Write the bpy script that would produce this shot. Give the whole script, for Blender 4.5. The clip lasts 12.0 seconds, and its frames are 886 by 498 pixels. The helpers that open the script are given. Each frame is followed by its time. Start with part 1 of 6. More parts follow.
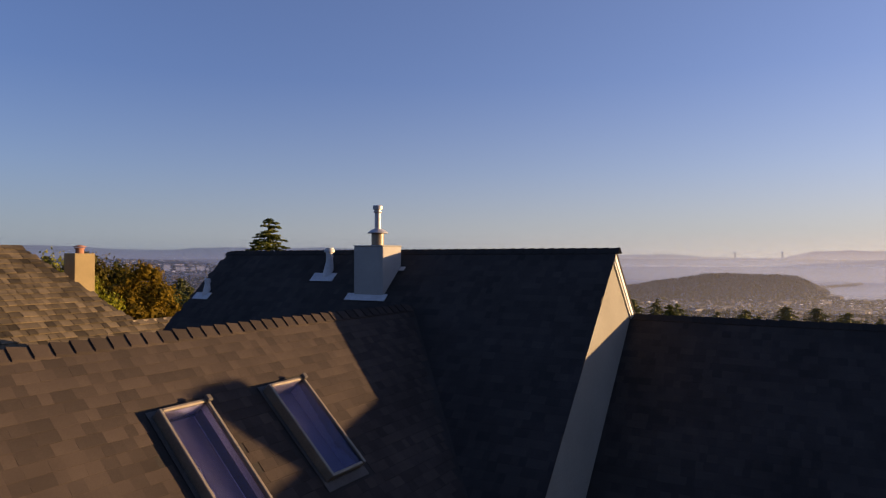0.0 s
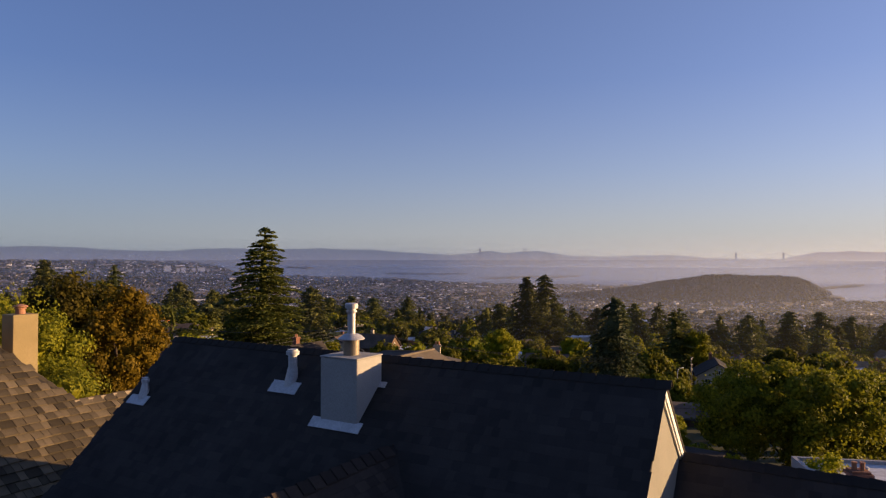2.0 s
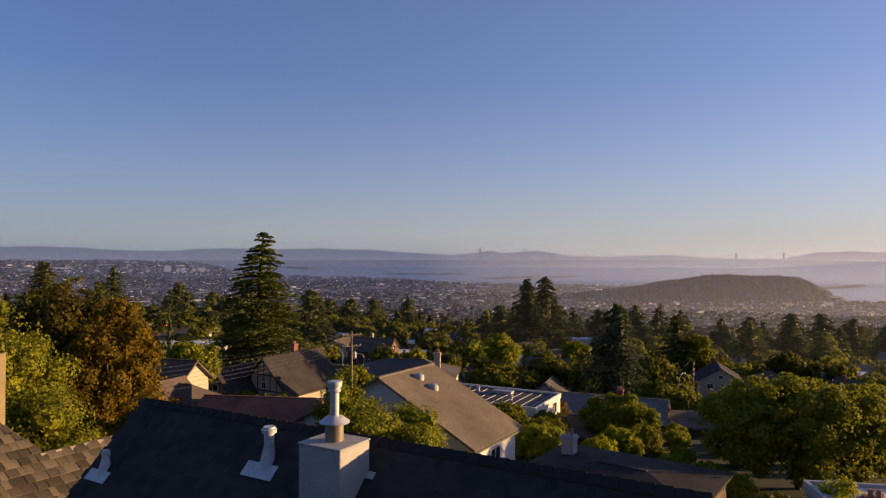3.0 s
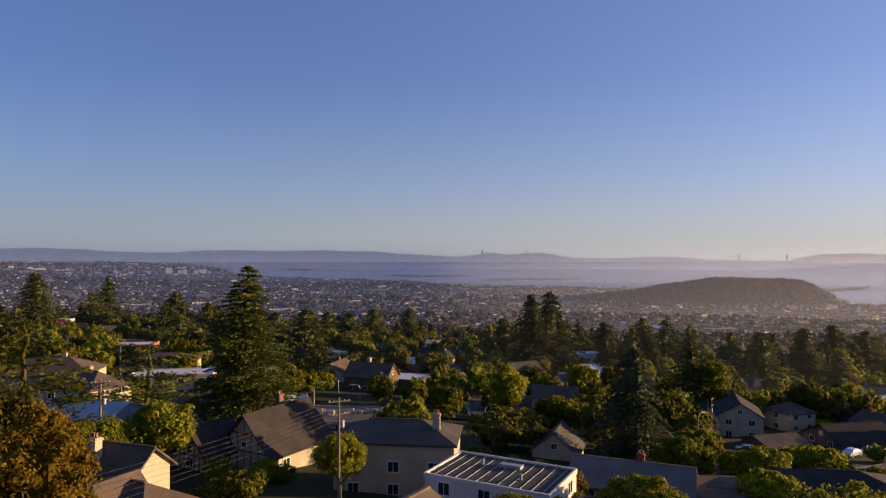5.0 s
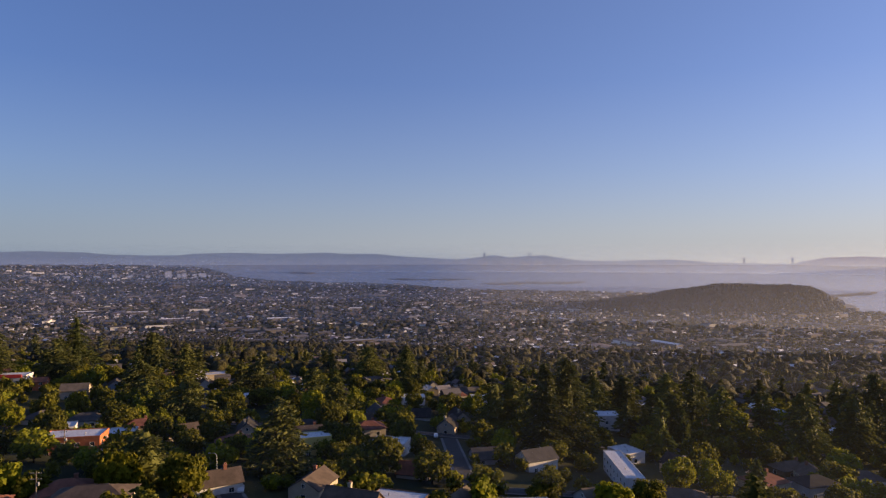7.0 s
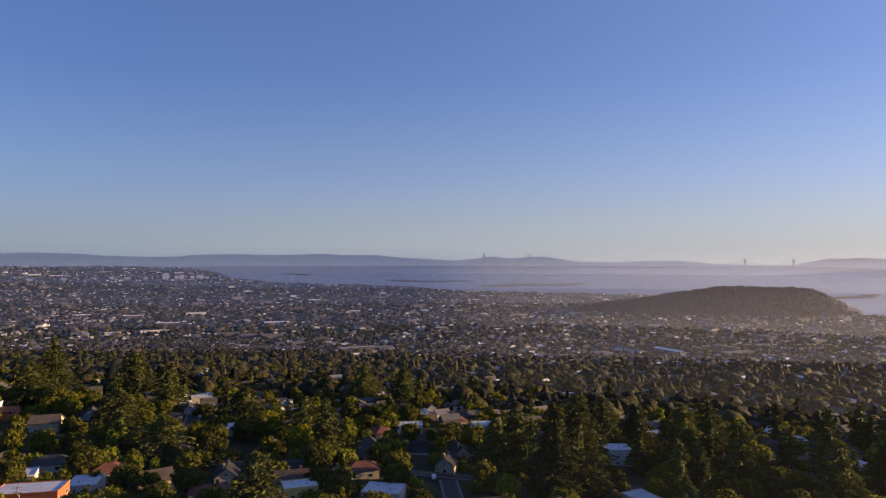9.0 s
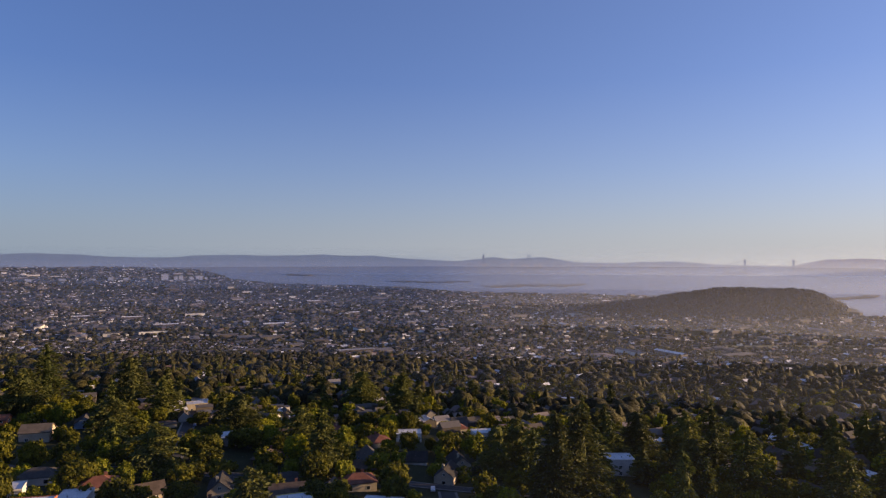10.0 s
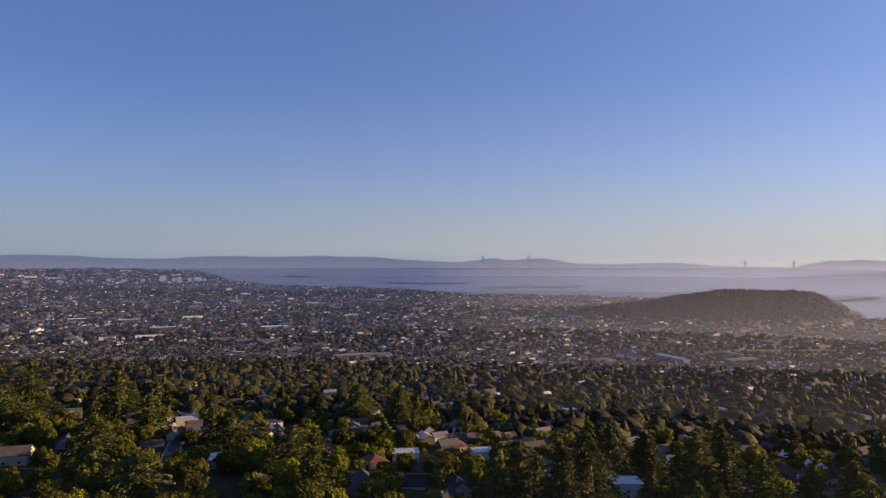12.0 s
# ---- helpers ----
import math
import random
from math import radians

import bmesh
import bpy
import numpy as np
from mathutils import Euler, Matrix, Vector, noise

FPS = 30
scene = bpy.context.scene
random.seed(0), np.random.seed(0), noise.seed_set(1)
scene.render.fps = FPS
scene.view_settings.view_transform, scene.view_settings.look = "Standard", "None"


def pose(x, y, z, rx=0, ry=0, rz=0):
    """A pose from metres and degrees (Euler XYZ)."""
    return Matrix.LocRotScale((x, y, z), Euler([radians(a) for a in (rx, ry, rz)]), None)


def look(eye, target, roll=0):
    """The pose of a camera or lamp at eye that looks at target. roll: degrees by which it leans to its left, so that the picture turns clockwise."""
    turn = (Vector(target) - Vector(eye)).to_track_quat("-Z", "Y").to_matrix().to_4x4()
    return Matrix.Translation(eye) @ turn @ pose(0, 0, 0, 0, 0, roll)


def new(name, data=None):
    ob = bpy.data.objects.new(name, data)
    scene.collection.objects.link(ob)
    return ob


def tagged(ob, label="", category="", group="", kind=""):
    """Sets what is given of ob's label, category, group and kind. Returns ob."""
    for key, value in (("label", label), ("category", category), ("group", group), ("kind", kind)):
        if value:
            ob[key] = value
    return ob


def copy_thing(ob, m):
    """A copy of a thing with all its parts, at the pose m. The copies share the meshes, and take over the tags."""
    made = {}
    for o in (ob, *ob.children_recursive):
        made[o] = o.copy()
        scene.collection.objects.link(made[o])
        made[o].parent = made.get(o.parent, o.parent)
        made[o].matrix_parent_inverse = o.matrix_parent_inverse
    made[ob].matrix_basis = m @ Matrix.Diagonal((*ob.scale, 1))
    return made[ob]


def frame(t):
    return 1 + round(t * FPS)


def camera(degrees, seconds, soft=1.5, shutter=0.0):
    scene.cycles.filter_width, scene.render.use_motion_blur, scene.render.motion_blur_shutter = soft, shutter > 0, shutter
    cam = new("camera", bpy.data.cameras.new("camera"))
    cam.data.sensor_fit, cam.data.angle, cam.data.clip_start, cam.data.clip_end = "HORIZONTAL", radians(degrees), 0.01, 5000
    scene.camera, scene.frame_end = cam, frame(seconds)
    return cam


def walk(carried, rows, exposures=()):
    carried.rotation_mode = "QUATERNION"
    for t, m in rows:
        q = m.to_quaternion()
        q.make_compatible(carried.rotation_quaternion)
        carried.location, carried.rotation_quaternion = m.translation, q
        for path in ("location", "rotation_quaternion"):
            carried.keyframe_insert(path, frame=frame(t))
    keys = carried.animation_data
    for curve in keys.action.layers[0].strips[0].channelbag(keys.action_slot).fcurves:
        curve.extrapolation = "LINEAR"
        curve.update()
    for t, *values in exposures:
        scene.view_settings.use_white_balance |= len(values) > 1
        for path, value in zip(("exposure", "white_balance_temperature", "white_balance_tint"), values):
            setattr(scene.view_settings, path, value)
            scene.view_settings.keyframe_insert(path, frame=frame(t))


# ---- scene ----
cam = camera(68.57, 12.0, soft=1.25)
PATH = [
    (0.0, pose(0.000, 0.001, -0.000, 90.783, 0, -0.060)),
    (0.5, pose(0.024, 0.748, 0.427, 90.831, 0, -0.031)),
    (1.0, pose(0.063, 1.472, 0.868, 90.848, 0, -0.016)),
    (1.5, pose(0.098, 2.160, 1.309, 90.847, 0, -0.004)),
    (2.0, pose(0.135, 2.870, 1.752, 90.845, 0, 0.004)),
    (2.5, pose(0.160, 3.520, 2.228, 90.843, 0, 0.015)),
    (3.0, pose(0.177, 4.210, 2.715, 90.842, 0, 0.019)),
    (5.0, pose(0.403, 13.973, 8.850, 90.914, 0, 0.180)),
    (5.5, pose(0.550, 20.965, 13.444, 90.921, 0, 0.260)),
    (6.0, pose(0.546, 28.920, 19.167, 90.914, 0, 0.362)),
    (6.5, pose(0.784, 39.656, 25.557, 90.886, 0, 0.376)),
    (7.0, pose(1.214, 52.623, 33.815, 90.852, 0, 0.354)),
    (9.0, pose(1.391, 74.888, 43.934, 90.835, 0, 0.300)),
    (9.5, pose(1.344, 78.148, 45.206, 90.845, 0, 0.286)),
    (10.0, pose(1.518, 80.814, 46.408, 90.859, 0, 0.266)),
    (10.5, pose(1.560, 84.201, 47.608, 90.872, 0, 0.247)),
    (11.0, pose(1.619, 87.654, 49.076, 90.877, 0, 0.228)),
    (11.5, pose(1.825, 90.938, 50.388, 90.875, 0, 0.212)),
    (12.0, pose(1.803, 94.687, 52.101, 90.895, 0, 0.208)),
]
walk(cam, PATH, [(0.0, 0.92, 6850, 41), (3.0, 0.92, 6850, 41), (6.0, 0.93, 6450, 40), (12.0, 0.94, 6300, 40)])

# ---- world, sun, light ----
SUN_AZ, SUN_EL = 80.4, 6.5          # degrees from +y towards +x; above the horizon
world = bpy.data.worlds.new("sky")
scene.world = world
world.use_nodes = True
wn = world.node_tree
sky = wn.nodes.new("ShaderNodeTexSky")
sky.sky_type, sky.sun_disc = "NISHITA", False
sky.sun_elevation, sky.sun_rotation = radians(SUN_EL), radians(SUN_AZ)
sky.altitude, sky.air_density, sky.dust_density, sky.ozone_density = 250, 0.9, 0.8, 3.2
wn.nodes["Background"].inputs["Strength"].default_value = 0.105
# evening haze over the clear sky: thick near the horizon, thin above, paler and warmer on the sun's side


def world_node(kind, **values):
    n = wn.nodes.new(kind)
    for k, v in values.items():
        n.inputs[k].default_value = v
    return n


def world_mix(a, b, fac):
    n = wn.nodes.new("ShaderNodeMix")
    n.data_type = "RGBA"
    for socket, v in ((n.inputs["Factor"], fac), (n.inputs["A"], a), (n.inputs["B"], b)):
        if isinstance(v, tuple):
            socket.default_value = (*v, 1)
        else:
            wn.links.new(v, socket)
    return n.outputs["Result"]


sky_at = wn.nodes.new("ShaderNodeTexCoord")
parts = wn.nodes.new("ShaderNodeSeparateXYZ")
wn.links.new(sky_at.outputs["Generated"], parts.inputs[0])
sunward = wn.nodes.new("ShaderNodeVectorMath")
sunward.operation = "DOT_PRODUCT"
sunward.inputs[1].default_value = (math.sin(radians(SUN_AZ)), math.cos(radians(SUN_AZ)), 0)
wn.links.new(sky_at.outputs["Generated"], sunward.inputs[0])
side = world_node("ShaderNodeMapRange", **{"From Min": -0.41, "From Max": 0.69})
wn.links.new(sunward.outputs["Value"], side.inputs["Value"])
thick = wn.nodes.new("ShaderNodeValToRGB")
while len(thick.color_ramp.elements) < 5:
    thick.color_ramp.elements.new(0.5)
for e, (p, v) in zip(thick.color_ramp.elements, [(0.0, 0.88), (0.05, 0.68), (0.13, 0.44), (0.30, 0.31), (1.0, 0.25)]):
    e.position, e.color = p, (v, v, v, 1)
wn.links.new(parts.outputs["Z"], thick.inputs["Fac"])
low = world_mix((1.29, 1.93, 2.0), (2.38, 2.9, 2.5), side.outputs[0])
high = world_mix((0.33, 0.84, 1.88), (1.08, 1.8, 2.85), side.outputs[0])
rise = world_node("ShaderNodeMapRange", **{"From Min": 0.0, "From Max": 0.26})
wn.links.new(parts.outputs["Z"], rise.inputs["Value"])
veil = world_mix(low, high, rise.outputs[0])
wn.links.new(world_mix(sky.outputs[0], veil, thick.outputs["Color"]), wn.nodes["Background"].inputs["Color"])

sun = new("sun", bpy.data.lights.new("sun", "SUN"))
sun.data.energy, sun.data.angle, sun.data.color = 5.0, radians(0.6), (1.0, 0.76, 0.33)
az, el = radians(SUN_AZ), radians(SUN_EL)
sun.matrix_world = look((40, 0, 60), (40 - math.sin(az) * math.cos(el), -math.cos(az) * math.cos(el), 60 - math.sin(el)))

rng = np.random.default_rng(7)


# ---- materials ----
def nodes_of(name):
    m = bpy.data.materials.new(name)
    m.use_nodes = True
    nt = m.node_tree
    return m, nt, nt.nodes["Principled BSDF"]


def ramp(nt, fac, stops):
    r = nt.nodes.new("ShaderNodeValToRGB")
    while len(r.color_ramp.elements) < len(stops):
        r.color_ramp.elements.new(0.5)
    for e, (p, c) in zip(r.color_ramp.elements, stops):
        e.position, e.color = p, (*c, 1)
    nt.links.new(fac, r.inputs["Fac"])
    return r.outputs["Color"]


def mixc(nt, a, b, fac, mode="MIX"):
    m = nt.nodes.new("ShaderNodeMix")
    m.data_type, m.blend_type = "RGBA", mode
    for socket, v in ((m.inputs["Factor"], fac), (m.inputs["A"], a), (m.inputs["B"], b)):
        if isinstance(v, (int, float)):
            socket.default_value = v
        elif isinstance(v, tuple):
            socket.default_value = (*v, 1)
        else:
            nt.links.new(v, socket)
    return m.outputs["Result"]


def noise_tex(nt, scale, detail=4.0, rough=0.6, coord="Object"):
    tc = nt.nodes.new("ShaderNodeTexCoord")
    n = nt.nodes.new("ShaderNodeTexNoise")
    n.inputs["Scale"].default_value, n.inputs["Detail"].default_value, n.inputs["Roughness"].default_value = scale, detail, rough
    nt.links.new(tc.outputs[coord], n.inputs["Vector"])
    return n.outputs["Fac"]


def bump(nt, bsdf, height, strength, dist=0.01):
    b = nt.nodes.new("ShaderNodeBump")
    b.inputs["Strength"].default_value, b.inputs["Distance"].default_value = strength, dist
    nt.links.new(height, b.inputs["Height"])
    nt.links.new(b.outputs["Normal"], bsdf.inputs["Normal"])


def surface(name, dark, light, fine=40.0, broad=1.5, rough=0.85, relief=0.4, metal=0.0, vary="", spread=0.35):
    """Grain and broad staining between two colours; vary: 'object' or 'island' shifts the tone piece by piece."""
    m, nt, b = nodes_of(name)
    g = noise_tex(nt, fine, 5)
    s = noise_tex(nt, broad, 3)
    col = mixc(nt, dark, light, ramp(nt, s, [(0.3, (0, 0, 0)), (0.7, (1, 1, 1))]))
    col = mixc(nt, col, ramp(nt, g, [(0.25, (0.55, 0.55, 0.55)), (0.75, (1.25, 1.25, 1.25))]), 0.6, "MULTIPLY")
    if vary:
        if vary == "object":
            rnd = nt.nodes.new("ShaderNodeObjectInfo").outputs["Random"]
        else:
            rnd = nt.nodes.new("ShaderNodeNewGeometry").outputs["Random Per Island"]
        lo, hi = 1 - spread, 1 + spread
        col = mixc(nt, col, ramp(nt, rnd, [(0.0, (lo, lo, lo)), (1.0, (hi, hi * 0.97, hi * 0.92))]), 1.0, "MULTIPLY")
    nt.links.new(col, b.inputs["Base Color"])
    b.inputs["Roughness"].default_value, b.inputs["Metallic"].default_value = rough, metal
    if rough > 0.8:
        b.inputs["Specular IOR Level"].default_value = 0.15
    if relief:
        bump(nt, b, g, relief)
    return m


def foliage(name, dark, light, through_light=0.35, spread=0.3, clump=0.0):
    m, nt, b = nodes_of(name)
    rnd = nt.nodes.new("ShaderNodeNewGeometry").outputs["Random Per Island"]
    ob = nt.nodes.new("ShaderNodeObjectInfo").outputs["Random"]
    col = mixc(nt, dark, light, rnd)
    col = mixc(nt, col, ramp(nt, ob, [(0.0, (1 - spread, 1 - spread, 1 - spread * 0.8)), (1.0, (1 + spread, 1 + spread * 0.8, 1.0))]), 1.0, "MULTIPLY")
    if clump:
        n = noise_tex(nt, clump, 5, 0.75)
        # hollows between leaf clumps are painted darker, as shade, following the bump
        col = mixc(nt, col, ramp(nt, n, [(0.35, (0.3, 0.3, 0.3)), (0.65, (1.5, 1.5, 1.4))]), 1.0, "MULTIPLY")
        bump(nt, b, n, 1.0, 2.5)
    b.inputs["Roughness"].default_value = 0.6
    b.inputs["Specular IOR Level"].default_value = 0.08
    nt.links.new(col, b.inputs["Base Color"])
    tr = nt.nodes.new("ShaderNodeBsdfTranslucent")
    nt.links.new(col, tr.inputs["Color"])
    mx = nt.nodes.new("ShaderNodeMixShader")
    mx.inputs["Fac"].default_value = through_light
    nt.links.new(b.outputs[0], mx.inputs[1])
    nt.links.new(tr.outputs[0], mx.inputs[2])
    nt.links.new(mx.outputs[0], nt.nodes["Material Output"].inputs["Surface"])
    return m


M = {}
M["shingle"] = surface("asphalt_shingle_brown", (0.037, 0.0295, 0.0265), (0.060, 0.048, 0.042), 160, 0.8, 0.95, 0.5, vary="object", spread=0.26)
# darker copy for the unlit slopes, their shade put into the colour
M["shingle_shaded"] = surface("asphalt_shingle_shade_toned", (0.032, 0.0295, 0.028), (0.052, 0.046, 0.043), 160, 0.8, 0.95, 0.5, vary="island", spread=0.2)
M["shingle_rows"] = surface("asphalt_shingle_brown_rows", (0.037, 0.0295, 0.0265), (0.060, 0.048, 0.042), 160, 0.8, 0.95, 0.5, vary="island", spread=0.26)
# caps of the unlit ridges, darkened by the same painted shade
M["shingle_cap"] = surface("asphalt_ridge_cap_shade_toned", (0.027, 0.0245, 0.023), (0.043, 0.038, 0.035), 160, 0.8, 0.95, 0.5, vary="object", spread=0.10)
M["underlay"] = surface("roof_underlay", (0.030, 0.027, 0.025), (0.045, 0.04, 0.036), 60, 1, 0.95, 0.2)
M["shake"] = surface("weathered_cedar_shake", (0.046, 0.039, 0.029), (0.132, 0.106, 0.071), 55, 0.9, 0.9, 0.6, vary="object", spread=0.6)
M["shake_joined"] = surface("weathered_cedar_shake_rows", (0.046, 0.039, 0.029), (0.132, 0.106, 0.071), 55, 0.9, 0.9, 0.6, vary="island", spread=0.6)
M["moss"] = surface("ridge_cap_pale", (0.30, 0.24, 0.16), (0.42, 0.34, 0.22), 40, 2, 0.9, 0.4, vary="object", spread=0.2)
M["stucco"] = surface("cream_stucco", (0.225, 0.215, 0.185), (0.265, 0.255, 0.22), 90, 0.7, 0.9, 0.35)
M["chimney_grey"] = surface("painted_chimney_stucco", (0.33, 0.32, 0.30), (0.40, 0.385, 0.36), 70, 1.2, 0.85, 0.3)
M["trim"] = surface("dark_fascia", (0.05, 0.045, 0.04), (0.08, 0.07, 0.06), 30, 2, 0.7, 0.2)
M["white_trim"] = surface("white_paint", (0.70, 0.69, 0.66), (0.80, 0.79, 0.76), 50, 1.5, 0.6, 0.1)
M["flashing"] = surface("galvanised_flashing", (0.42, 0.42, 0.42), (0.55, 0.55, 0.54), 30, 4, 0.55, 0.1, metal=0.2)
M["steel"] = surface("weathered_steel_flue", (0.42, 0.42, 0.43), (0.54, 0.53, 0.54), 50, 6, 0.5, 0.05, metal=0.35)
M["skyframe"] = surface("skylight_frame_metal", (0.19, 0.155, 0.115), (0.28, 0.235, 0.17), 60, 3, 0.45, 0.1, metal=0.4)
M["shaft"] = surface("skylight_shaft_plaster", (0.46, 0.45, 0.46), (0.54, 0.53, 0.54), 40, 2, 0.9, 0.1)
M["terracotta"] = surface("terracotta_pot", (0.30, 0.13, 0.07), (0.40, 0.18, 0.10), 50, 4, 0.8, 0.3)
M["tan_stucco"] = surface("tan_stucco", (0.225, 0.175, 0.092), (0.29, 0.225, 0.12), 60, 1.0, 0.9, 0.35)
M["ground"] = surface("soil_and_scrub", (0.022, 0.028, 0.010), (0.055, 0.055, 0.022), 0.9, 0.03, 1.0, 0.0)
M["asphalt"] = surface("asphalt_road", (0.045, 0.045, 0.047), (0.065, 0.064, 0.064), 12, 0.3, 0.9, 0.2)
M["pavement"] = surface("concrete_pavement", (0.16, 0.155, 0.145), (0.22, 0.215, 0.20), 8, 0.4, 0.9, 0.2)
M["bark"] = surface("bark", (0.055, 0.040, 0.028), (0.10, 0.075, 0.052), 14, 2, 0.95, 0.6)
M["pole_wood"] = surface("weathered_pole", (0.16, 0.13, 0.10), (0.24, 0.20, 0.16), 20, 2, 0.9, 0.4)
M["brick"] = surface("red_brick", (0.17, 0.075, 0.05), (0.26, 0.12, 0.085), 9, 2, 0.9, 0.5)
M["wire"] = surface("black_cable", (0.02, 0.02, 0.02), (0.04, 0.04, 0.04), 20, 2, 0.6, 0.0)
M["galv"] = surface("grey_lamp_post", (0.28, 0.29, 0.30), (0.38, 0.39, 0.40), 20, 2, 0.5, 0.1, metal=0.4)
M["tyre"] = surface("tyre_rubber", (0.02, 0.02, 0.02), (0.03, 0.03, 0.03), 40, 2, 0.8, 0.1)
M["red_paint"] = surface("red_sign_paint", (0.50, 0.03, 0.02), (0.60, 0.05, 0.03), 5, 0.5, 0.6, 0.05)

m, nt, b = nodes_of("window_glass_dark")
b.inputs["Base Color"].default_value = (0.02, 0.025, 0.03, 1)
b.inputs["Roughness"].default_value, b.inputs["Specular IOR Level"].default_value = 0.06, 0.8
bump(nt, b, noise_tex(nt, 1.2, 2), 0.04)
M["glass"] = m
m, nt, b = nodes_of("skylight_glass")
gl = nt.nodes.new("ShaderNodeBsdfGlass")
gl.inputs["IOR"].default_value, gl.inputs["Roughness"].default_value = 1.45, 0.02
# violet tint puts the sky's reflection into the glass colour
gl.inputs["Color"].default_value = (0.68, 0.69, 0.90, 1)
nt.links.new(gl.outputs[0], nt.nodes["Material Output"].inputs["Surface"])
M["sky_glass"] = m


def paint(name, c, s=0.12, fine=25):
    return surface(name, tuple(v * (1 - s) for v in c), tuple(min(0.85, v * (1 + s)) for v in c), fine, 0.35, 0.85, 0.25)


ROOF = {"brown": paint("roof_brown_shingle", (0.105, 0.078, 0.060), 0.3, 6), "grey": paint("roof_grey_shingle", (0.080, 0.072, 0.066), 0.25, 6),
        "umber": paint("roof_umber_shingle", (0.036, 0.029, 0.026), 0.3, 6), "slate": paint("roof_slate_shingle", (0.040, 0.034, 0.032), 0.3, 6), "pale": paint("roof_pale_grey_shingle", (0.15, 0.135, 0.13), 0.2, 6),
        "dark": paint("roof_charcoal_shingle", (0.036, 0.033, 0.032), 0.3, 6), "red": paint("roof_red_tile", (0.21, 0.085, 0.055), 0.3, 6),
        "white": paint("roof_white_membrane", (0.62, 0.62, 0.63), 0.1, 3), "tan": paint("roof_tan_shingle", (0.15, 0.12, 0.088), 0.25, 6),
        "blue": paint("roof_pale_blue_metal", (0.36, 0.40, 0.46), 0.12, 3)}
WALL = {"white": paint("wall_white_stucco", (0.58, 0.56, 0.53)), "cream": paint("wall_cream_stucco", (0.42, 0.36, 0.26)),
        "beige": paint("wall_beige_stucco", (0.44, 0.36, 0.27)), "brown": paint("wall_brown_shingle", (0.14, 0.09, 0.06), 0.3),
        "grey": paint("wall_grey_siding", (0.34, 0.34, 0.34)), "blue": paint("wall_blue_siding", (0.20, 0.27, 0.36)),
        "orange": paint("wall_orange_stucco", (0.48, 0.15, 0.055)), "yellow": paint("wall_yellow_stucco", (0.60, 0.50, 0.18))}
LEAF = {"oak": foliage("leaf_oak", (0.064, 0.082, 0.008), (0.215, 0.215, 0.016), 0.4), "dark": foliage("leaf_dark_oak", (0.044, 0.052, 0.007), (0.150, 0.148, 0.016), 0.42), "mid": foliage("leaf_mid_green", (0.084, 0.112, 0.007), (0.260, 0.265, 0.017), 0.38),
        "bright": foliage("leaf_yellow_green", (0.115, 0.140, 0.005), (0.290, 0.282, 0.012), 0.4, 0.3), "bronze": foliage("leaf_bronze", (0.042, 0.036, 0.005), (0.125, 0.100, 0.011), 0.4, 0.2), "rust": foliage("leaf_rust", (0.080, 0.058, 0.006), (0.225, 0.150, 0.011), 0.4, 0.25),
        "fir": foliage("needles_fir", (0.032, 0.048, 0.012), (0.105, 0.118, 0.024), 0.25, 0.3), "redwood": foliage("needles_redwood", (0.042, 0.056, 0.017), (0.128, 0.136, 0.031), 0.25, 0.4),
        "blue": foliage("needles_blue_grey", (0.040, 0.058, 0.026), (0.105, 0.125, 0.055), 0.25, 0.2), "olive": foliage("leaf_olive", (0.068, 0.076, 0.006), (0.190, 0.186, 0.014), 0.45, 0.4)}


# ---- building helpers ----
def mesh_np(name, verts, faces, material=None, smooth=False):
    """A mesh from arrays: verts (n, 3), faces (m, 3 or 4)."""
    me = bpy.data.meshes.new(name)
    verts, faces = np.ascontiguousarray(verts, np.float32), np.ascontiguousarray(faces, np.int32)
    k = faces.shape[1]
    me.vertices.add(len(verts))
    me.vertices.foreach_set("co", verts.ravel())
    me.loops.add(faces.size)
    me.loops.foreach_set("vertex_index", faces.ravel())
    me.polygons.add(len(faces))
    me.polygons.foreach_set("loop_start", np.arange(0, faces.size, k, dtype=np.int32))
    me.update(calc_edges=True)
    me.validate()
    me.polygons.foreach_set("use_smooth", np.full(len(faces), smooth))
    if material:
        me.materials.append(material)
    return me


def part(name, data, material, parent, label="", m=None, kind=""):
    """Links a bmesh or a mesh as one mesh object under a thing or a part."""
    if isinstance(data, bmesh.types.BMesh):
        me = bpy.data.meshes.new(name)
        data.to_mesh(me)
        data.free()
        me.materials.append(material)
    else:
        me = data
        if not me.materials:
            me.materials.append(material)
    ob = new(name, me)
    ob.parent = parent
    if m is not None:
        ob.matrix_local = m
    return tagged(ob, label, "", "", kind)


def thing(name, at, label, category, group="", turn=0.0):
    ob = new(name)
    ob.empty_display_size = 0.2
    ob.matrix_world = pose(*at, 0, 0, turn)
    return tagged(ob, label, category, group)


def box(bm, lo, hi, m=None, bevel=0.0):
    r = bmesh.ops.create_cube(bm, size=1.0)
    s = [h - l for l, h in zip(lo, hi)]
    c = [(h + l) / 2 for l, h in zip(lo, hi)]
    t = Matrix.Translation(c) @ Matrix.Diagonal((*s, 1))
    bmesh.ops.transform(bm, matrix=(m @ t) if m is not None else t, verts=r["verts"])
    if bevel:
        bmesh.ops.bevel(bm, geom=list({e for v in r["verts"] for e in v.link_edges}), offset=bevel, segments=1, affect="EDGES")
    return bm


def boxed(lo, hi, m=None, bevel=0.0):
    return box(bmesh.new(), lo, hi, m, bevel)


